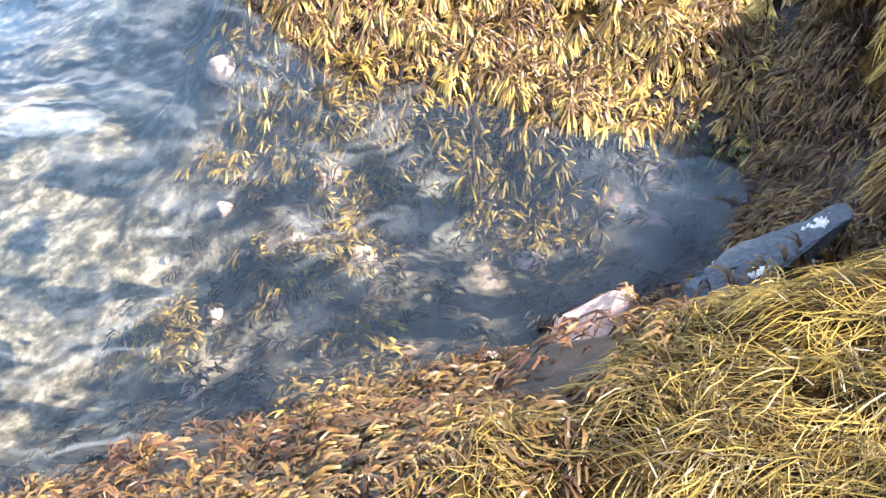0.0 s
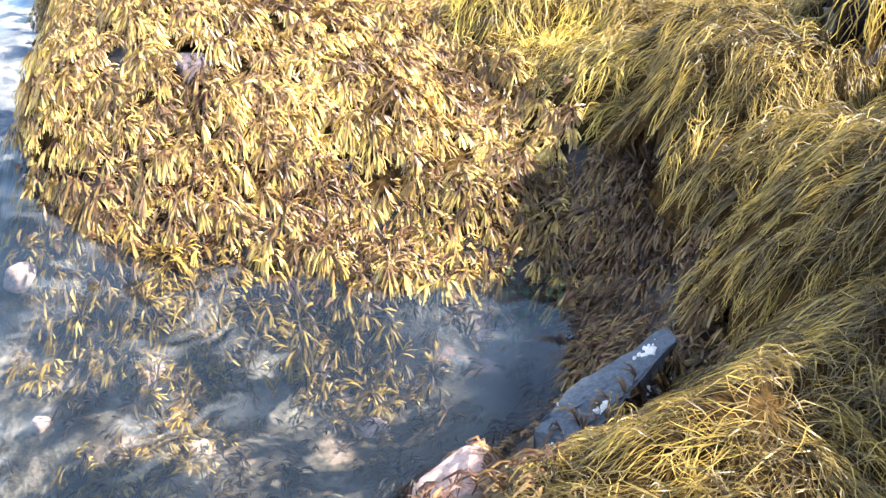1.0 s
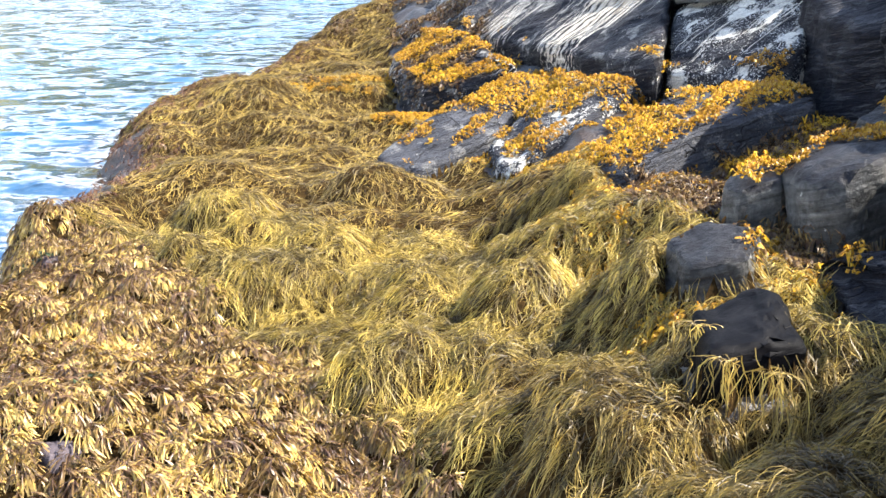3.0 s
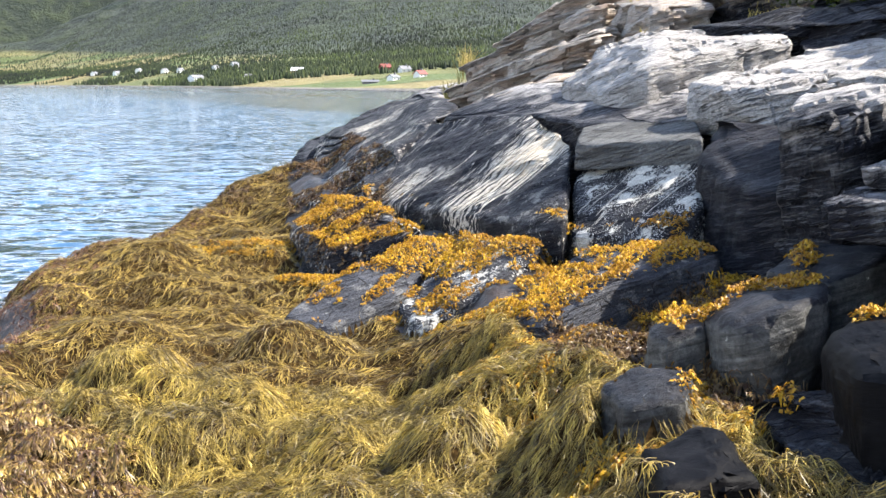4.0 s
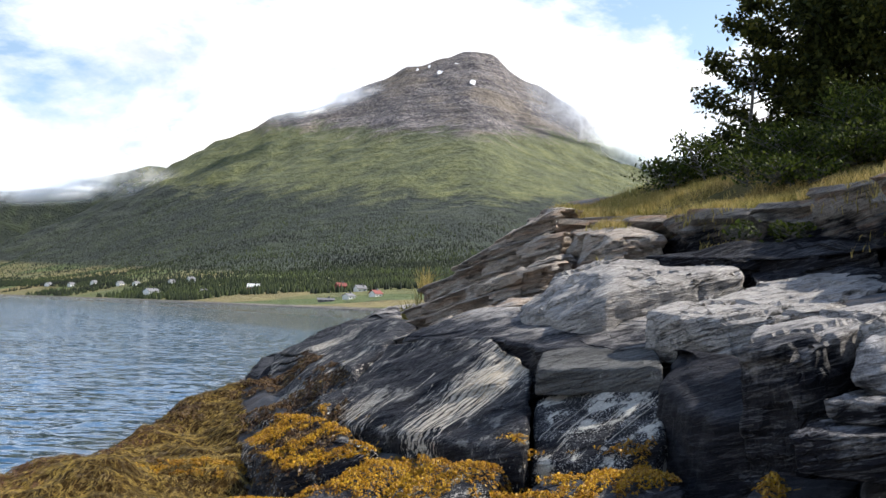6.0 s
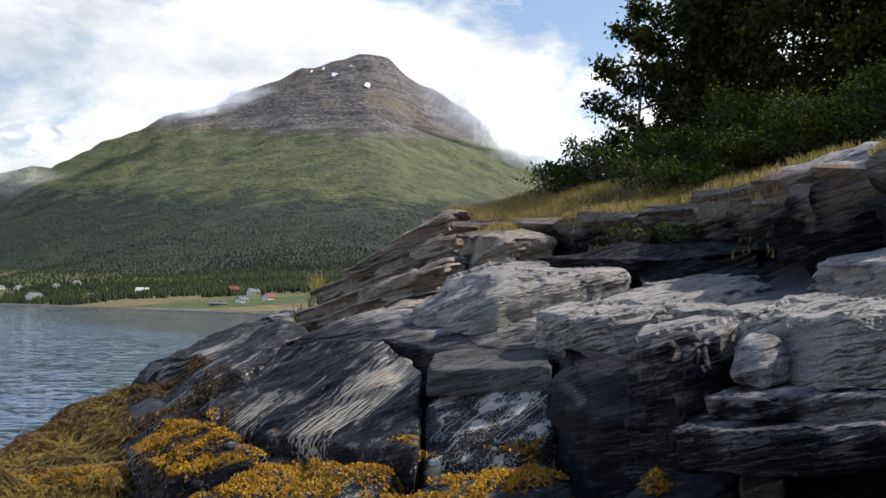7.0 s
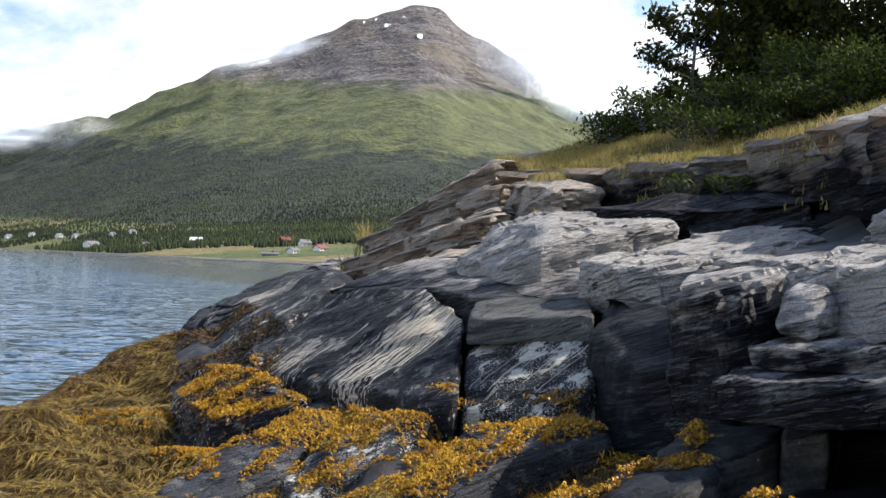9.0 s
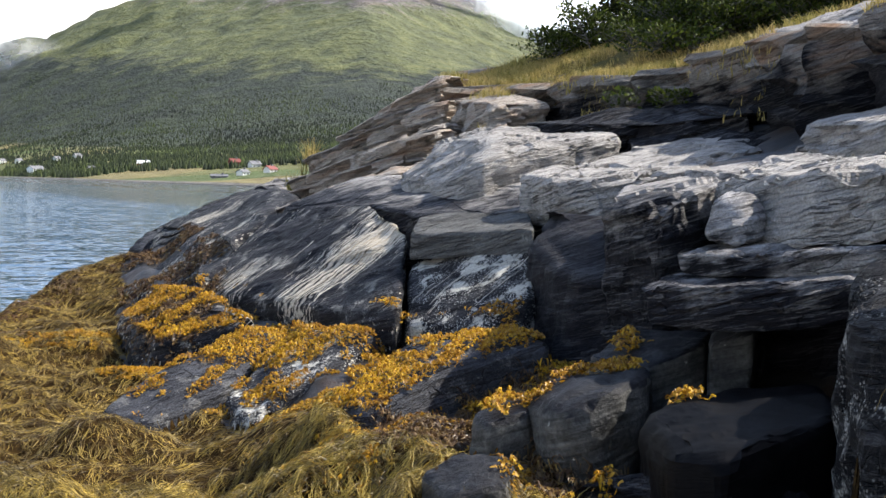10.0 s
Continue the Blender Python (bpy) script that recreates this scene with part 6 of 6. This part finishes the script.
def barnacle_crust(spots, count, label):
    """Small white cones with a hole at the top, crowded along the rims of a rock."""
    verts, quads = [], []
    for _ in range(count):
        cx, cy, cr = spots[RNG.randint(len(spots))]
        px, py = cx + RNG.normal(0, cr), cy + RNG.normal(0, cr)
        pz, r0 = float(sample(TOP, np.array([px]), np.array([py]))[0]), RNG.uniform(0.003, 0.0085)
        first, turn = len(verts), RNG.uniform(0, 6)
        for r, h in ((1.0, -0.5), (0.75, 0.55), (0.4, 0.8), (0.3, 0.3)):
            verts += [(px + r * r0 * math.cos(turn + a), py + r * r0 * math.sin(turn + a), pz + h * r0 + 0.002) for a in np.arange(6) * math.pi / 3]
        quads += [(first + 6 * k + q, first + 6 * k + (q + 1) % 6, first + 6 * k + 6 + (q + 1) % 6, first + 6 * k + 6 + q) for k in range(3) for q in range(6)]
    return tagged(new("barnacles", fast_mesh("barnacles", verts, quads, BARNACLE, False)), label, "barnacles", kind="stuff")


barnacle_crust(((0.06, 2.12, 0.022), (0.17, 2.27, 0.02), (0.31, 2.40, 0.022), (0.38, 2.38, 0.03), (0.10, 2.00, 0.02), (0.24, 2.10, 0.014), (0.35, 2.30, 0.02)), 420, "white barnacles along the rims of a blue grey rock")


# ---------------------------------------------------------------- the grassy ledge: grass, shrubs, trees
def top_of(x, y):
    hit = ROCK_TREE.ray_cast(Vector((x, y, 20.0)), Vector((0, 0, -1)))
    return max(hit[0].z if hit[0] is not None else -9.0, float(base_height(x, y)))


LX, LY, LSTEP = -1.0, 6.0, 0.1
lxs, lys = np.arange(LX, 15.0, LSTEP), np.arange(LY, 29.0, LSTEP)
lmx, lmy = np.meshgrid(lxs, lys, indexing="ij")
LEDGE = base_height(lmx, lmy)
for i in range(len(lxs)):
    for j in range(len(lys)):
        hit = ROCK_TREE.ray_cast(Vector((lxs[i], lys[j], 20.0)), Vector((0, 0, -1)))
        if hit[0] is not None and hit[0].z > LEDGE[i, j]:
            LEDGE[i, j] = hit[0].z


def ledge_z(x, y):
    u, v = np.clip((x - LX) / LSTEP, 0, len(lxs) - 1.001), np.clip((y - LY) / LSTEP, 0, len(lys) - 1.001)
    i, j = u.astype(int), v.astype(int)
    a, b = u - i, v - j
    return (LEDGE[i, j] * (1 - a) + LEDGE[i + 1, j] * a) * (1 - b) + (LEDGE[i, j + 1] * (1 - a) + LEDGE[i + 1, j + 1] * a) * b


def grass_field(count, x0, x1, y0, y1, low, high, keep, label):
    px, py = RNG.uniform(x0, x1, count * 12), RNG.uniform(y0, y1, count * 12)
    pz = ledge_z(px, py)
    ok = keep(px, py, pz)
    pts = np.stack([px, py, pz], 1)[ok][:count]
    p = np.array(pts)
    n = len(p)
    a, ln, lean = RNG.uniform(0, 6.28, n), RNG.uniform(low, high, n), RNG.uniform(0.1, 0.75, n)
    path = np.zeros((n, 3, 3))
    for k in range(3):
        s = k / 2
        path[:, k] = np.stack([p[:, 0] + np.cos(a) * ln * lean * s ** 1.7, p[:, 1] + np.sin(a) * ln * lean * s ** 1.7, p[:, 2] - 0.02 + ln * s * (1 - 0.3 * lean * s)], 1)
    half = RNG.uniform(0.004, 0.008, n)[:, None] * np.array((1.0, 0.8, 0.12))[None]
    me = ribbons("grass", path, half, RNG.uniform(0, 3.1, (n, 1)) + np.zeros((n, 3)), GRASS)
    return tagged(new("grass", me), label, "grass", kind="stuff")


def ledge_top(x, y, z):
    bare = (x > 5.9) & (x < 9.3) & (y > 9.6) & (y < 13.6) & (vnoise(x * 2.0, y * 2.0, 92) < 0.75)
    return (z > 3.95) & (vnoise(x * 0.9, y * 0.9, 91) + 0.5 * vnoise(x * 3.1, y * 3.1, 94) > -0.15) & ~bare


def crevice(x, y, z):
    return (z > 3.25) & (z < 4.1) & (vnoise(x * 1.6, y * 1.6, 93) > 0.6)


grass_field(46000, 2.4, 11.0, 8.0, 26.0, 0.06, 0.22, ledge_top, "dry yellow-green grass on the rock ledge")
grass_field(1200, 2.6, 6.4, 11.0, 18.5, 0.05, 0.15, crevice, "grass tufts in cracks of the ledges")
grass_field(260, -0.35, 0.25, 22.6, 23.4, 0.25, 0.6, lambda x, y, z: z > 0, "yellow grass tuft on the point")


def limb(bm, a, b, ra, rb, sides=6):
    a, b = Vector(a), Vector(b)
    d = (b - a).normalized()
    u = d.orthogonal().normalized()
    v = d.cross(u)
    rings = []
    for p, r in ((a, ra), (b, rb)):
        rings.append([bm.verts.new(p + (u * math.cos(k / sides * 2 * math.pi) + v * math.sin(k / sides * 2 * math.pi)) * r) for k in range(sides)])
    for k in range(sides):
        bm.faces.new((rings[0][k], rings[0][(k + 1) % sides], rings[1][(k + 1) % sides], rings[1][k]))


def leafy(name, x, y, height, spread, leaves, seed, leaf_mat, label, category, stems=1, size=0.05, bottom=0.2):
    """A broadleaf tree or shrub: tapered stems, limbs, and a crown of single leaves in uneven clumps."""
    rng = np.random.RandomState(seed)
    root = new(name)
    root.location = (x, y, top_of(x, y) - 0.05)
    tips = []
    for s in range(stems):
        bm, twigs = bmesh.new(), bmesh.new()
        p = Vector((rng.normal(0, 0.12) * stems * 0.5, rng.normal(0, 0.12) * stems * 0.5, 0))
        lean = Vector((rng.normal(0, 0.10 + 0.08 * stems), rng.normal(0, 0.10 + 0.08 * stems), 1)).normalized()
        h = height * rng.uniform(0.75, 1.0) if s else height
        r, n = 0.016 * height / math.sqrt(stems) + 0.01, 9
        for k in range(n):
            q = p + lean * (h / n) + Vector((rng.normal(0, 0.05), rng.normal(0, 0.05), 0)) * h / n * 2
            limb(bm, p, q, r * (1 - k / n), r * (1 - (k + 1) / n) + 0.004)
            f = (k + 1) / n
            if f > bottom:
                for _ in range(4):
                    az = rng.uniform(0, 6.28)
                    reach = spread * rng.uniform(0.45, 1.15) * (1.0 - 0.62 * max(0, (f - 0.45) / 0.55)) * (0.6 + 0.4 * min(1, f / 0.4))
                    e = q + Vector((math.cos(az) * reach, math.sin(az) * reach, reach * rng.uniform(0.1, 0.6)))
                    e.z = min(e.z, height * 1.05)
                    limb(twigs, q, e, r * 0.35 * (1 - f) + 0.008, 0.004, 4)
                    tips += [q.lerp(e, t) for t in (0.45, 0.7, 0.88, 1.0)]
            p = q
        stem = part("trunk" if stems == 1 else "stem", bm, BARK, root)
        tagged(part("branchwork", twigs, BARK, stem), kind="stuff")
    tips = np.array([tuple(t) for t in tips])
    pick = rng.randint(0, len(tips), leaves)
    c = tips[pick] + rng.normal(0, 1, (leaves, 3)) * np.array((0.17, 0.17, 0.14)) * spread * 0.62
    ax = rng.normal(0, 1, (leaves, 3))
    ax /= np.linalg.norm(ax, axis=1, keepdims=True)
    other = np.cross(ax, rng.normal(0, 1, (leaves, 3)))
    other /= np.linalg.norm(other, axis=1, keepdims=True) + 1e-6
    sz = size * rng.uniform(0.6, 1.35, leaves)[:, None]
    verts = np.stack([c - ax * sz, c + other * sz * 0.55, c + ax * sz, c - other * sz * 0.55], 1).reshape(-1, 3)
    me = fast_mesh("crown", verts, np.arange(leaves * 4).reshape(-1, 4), leaf_mat, False)
    crown = new("crown", me)
    crown.parent = root
    return tagged(root, label, category, "wood above the ledge")


BIRCH = "leafy birch in dark green summer leaf"
for k, (tx, ty, th, sp, nl) in enumerate(((7.1, 22.2, 4.6, 1.1, 9000), (7.9, 20.6, 3.6, 1.3, 10000), (8.2, 21.3, 4.6, 1.6, 15000), (9.6, 20.2, 4.8, 1.8, 18000), (9.9, 17.8, 4.2, 1.7, 17000), (11.0, 16.6, 4.4, 1.8, 17000),
                                          (11.2, 14.6, 3.9, 1.7, 17000), (12.4, 13.4, 4.2, 1.9, 16000), (12.6, 11.4, 3.8, 1.8, 14000), (10.2, 23.0, 4.8, 2.0, 14000), (12.6, 18.6, 4.4, 2.2, 15000), (14.0, 15.6, 4.2, 2.2, 13000))):
    leafy("birch", tx * 1.35, ty * 1.35, th * 1.35, sp * 1.35, int(nl * 1.0), 100 + k, LEAF, BIRCH if k else "slender birch at the edge of the wood", "tree", 1 if k % 3 else 2, 0.086, 0.06)
for k, (tx, ty, th, sp, nl) in enumerate(((5.9, 23.6, 1.3, 0.9, 2500), (6.6, 22.4, 2.0, 1.0, 4000), (7.3, 20.2, 1.7, 1.0, 3500), (7.9, 18.6, 1.5, 0.9, 3000), (8.5, 17.2, 2.3, 1.2, 5000), (9.3, 15.6, 2.4, 1.3, 5500),
                                          (10.1, 14.0, 2.2, 1.2, 4500), (10.9, 12.6, 2.2, 1.2, 4500), (6.7, 18.7, 0.9, 0.7, 1800), (10.6, 11.0, 1.6, 1.0, 3000), (6.9, 10.4, 0.8, 0.45, 900), (8.8, 19.4, 2.6, 1.3, 5000), (5.6, 15.2, 0.5, 0.35, 500))):
    leafy("willow_shrub", tx, ty, th * 0.52, sp * 0.9, int(nl * 1.25), 200 + k, SHRUB_LEAF, "low green willow shrub on the ledge", "shrub", 5, 0.04, 0.1)
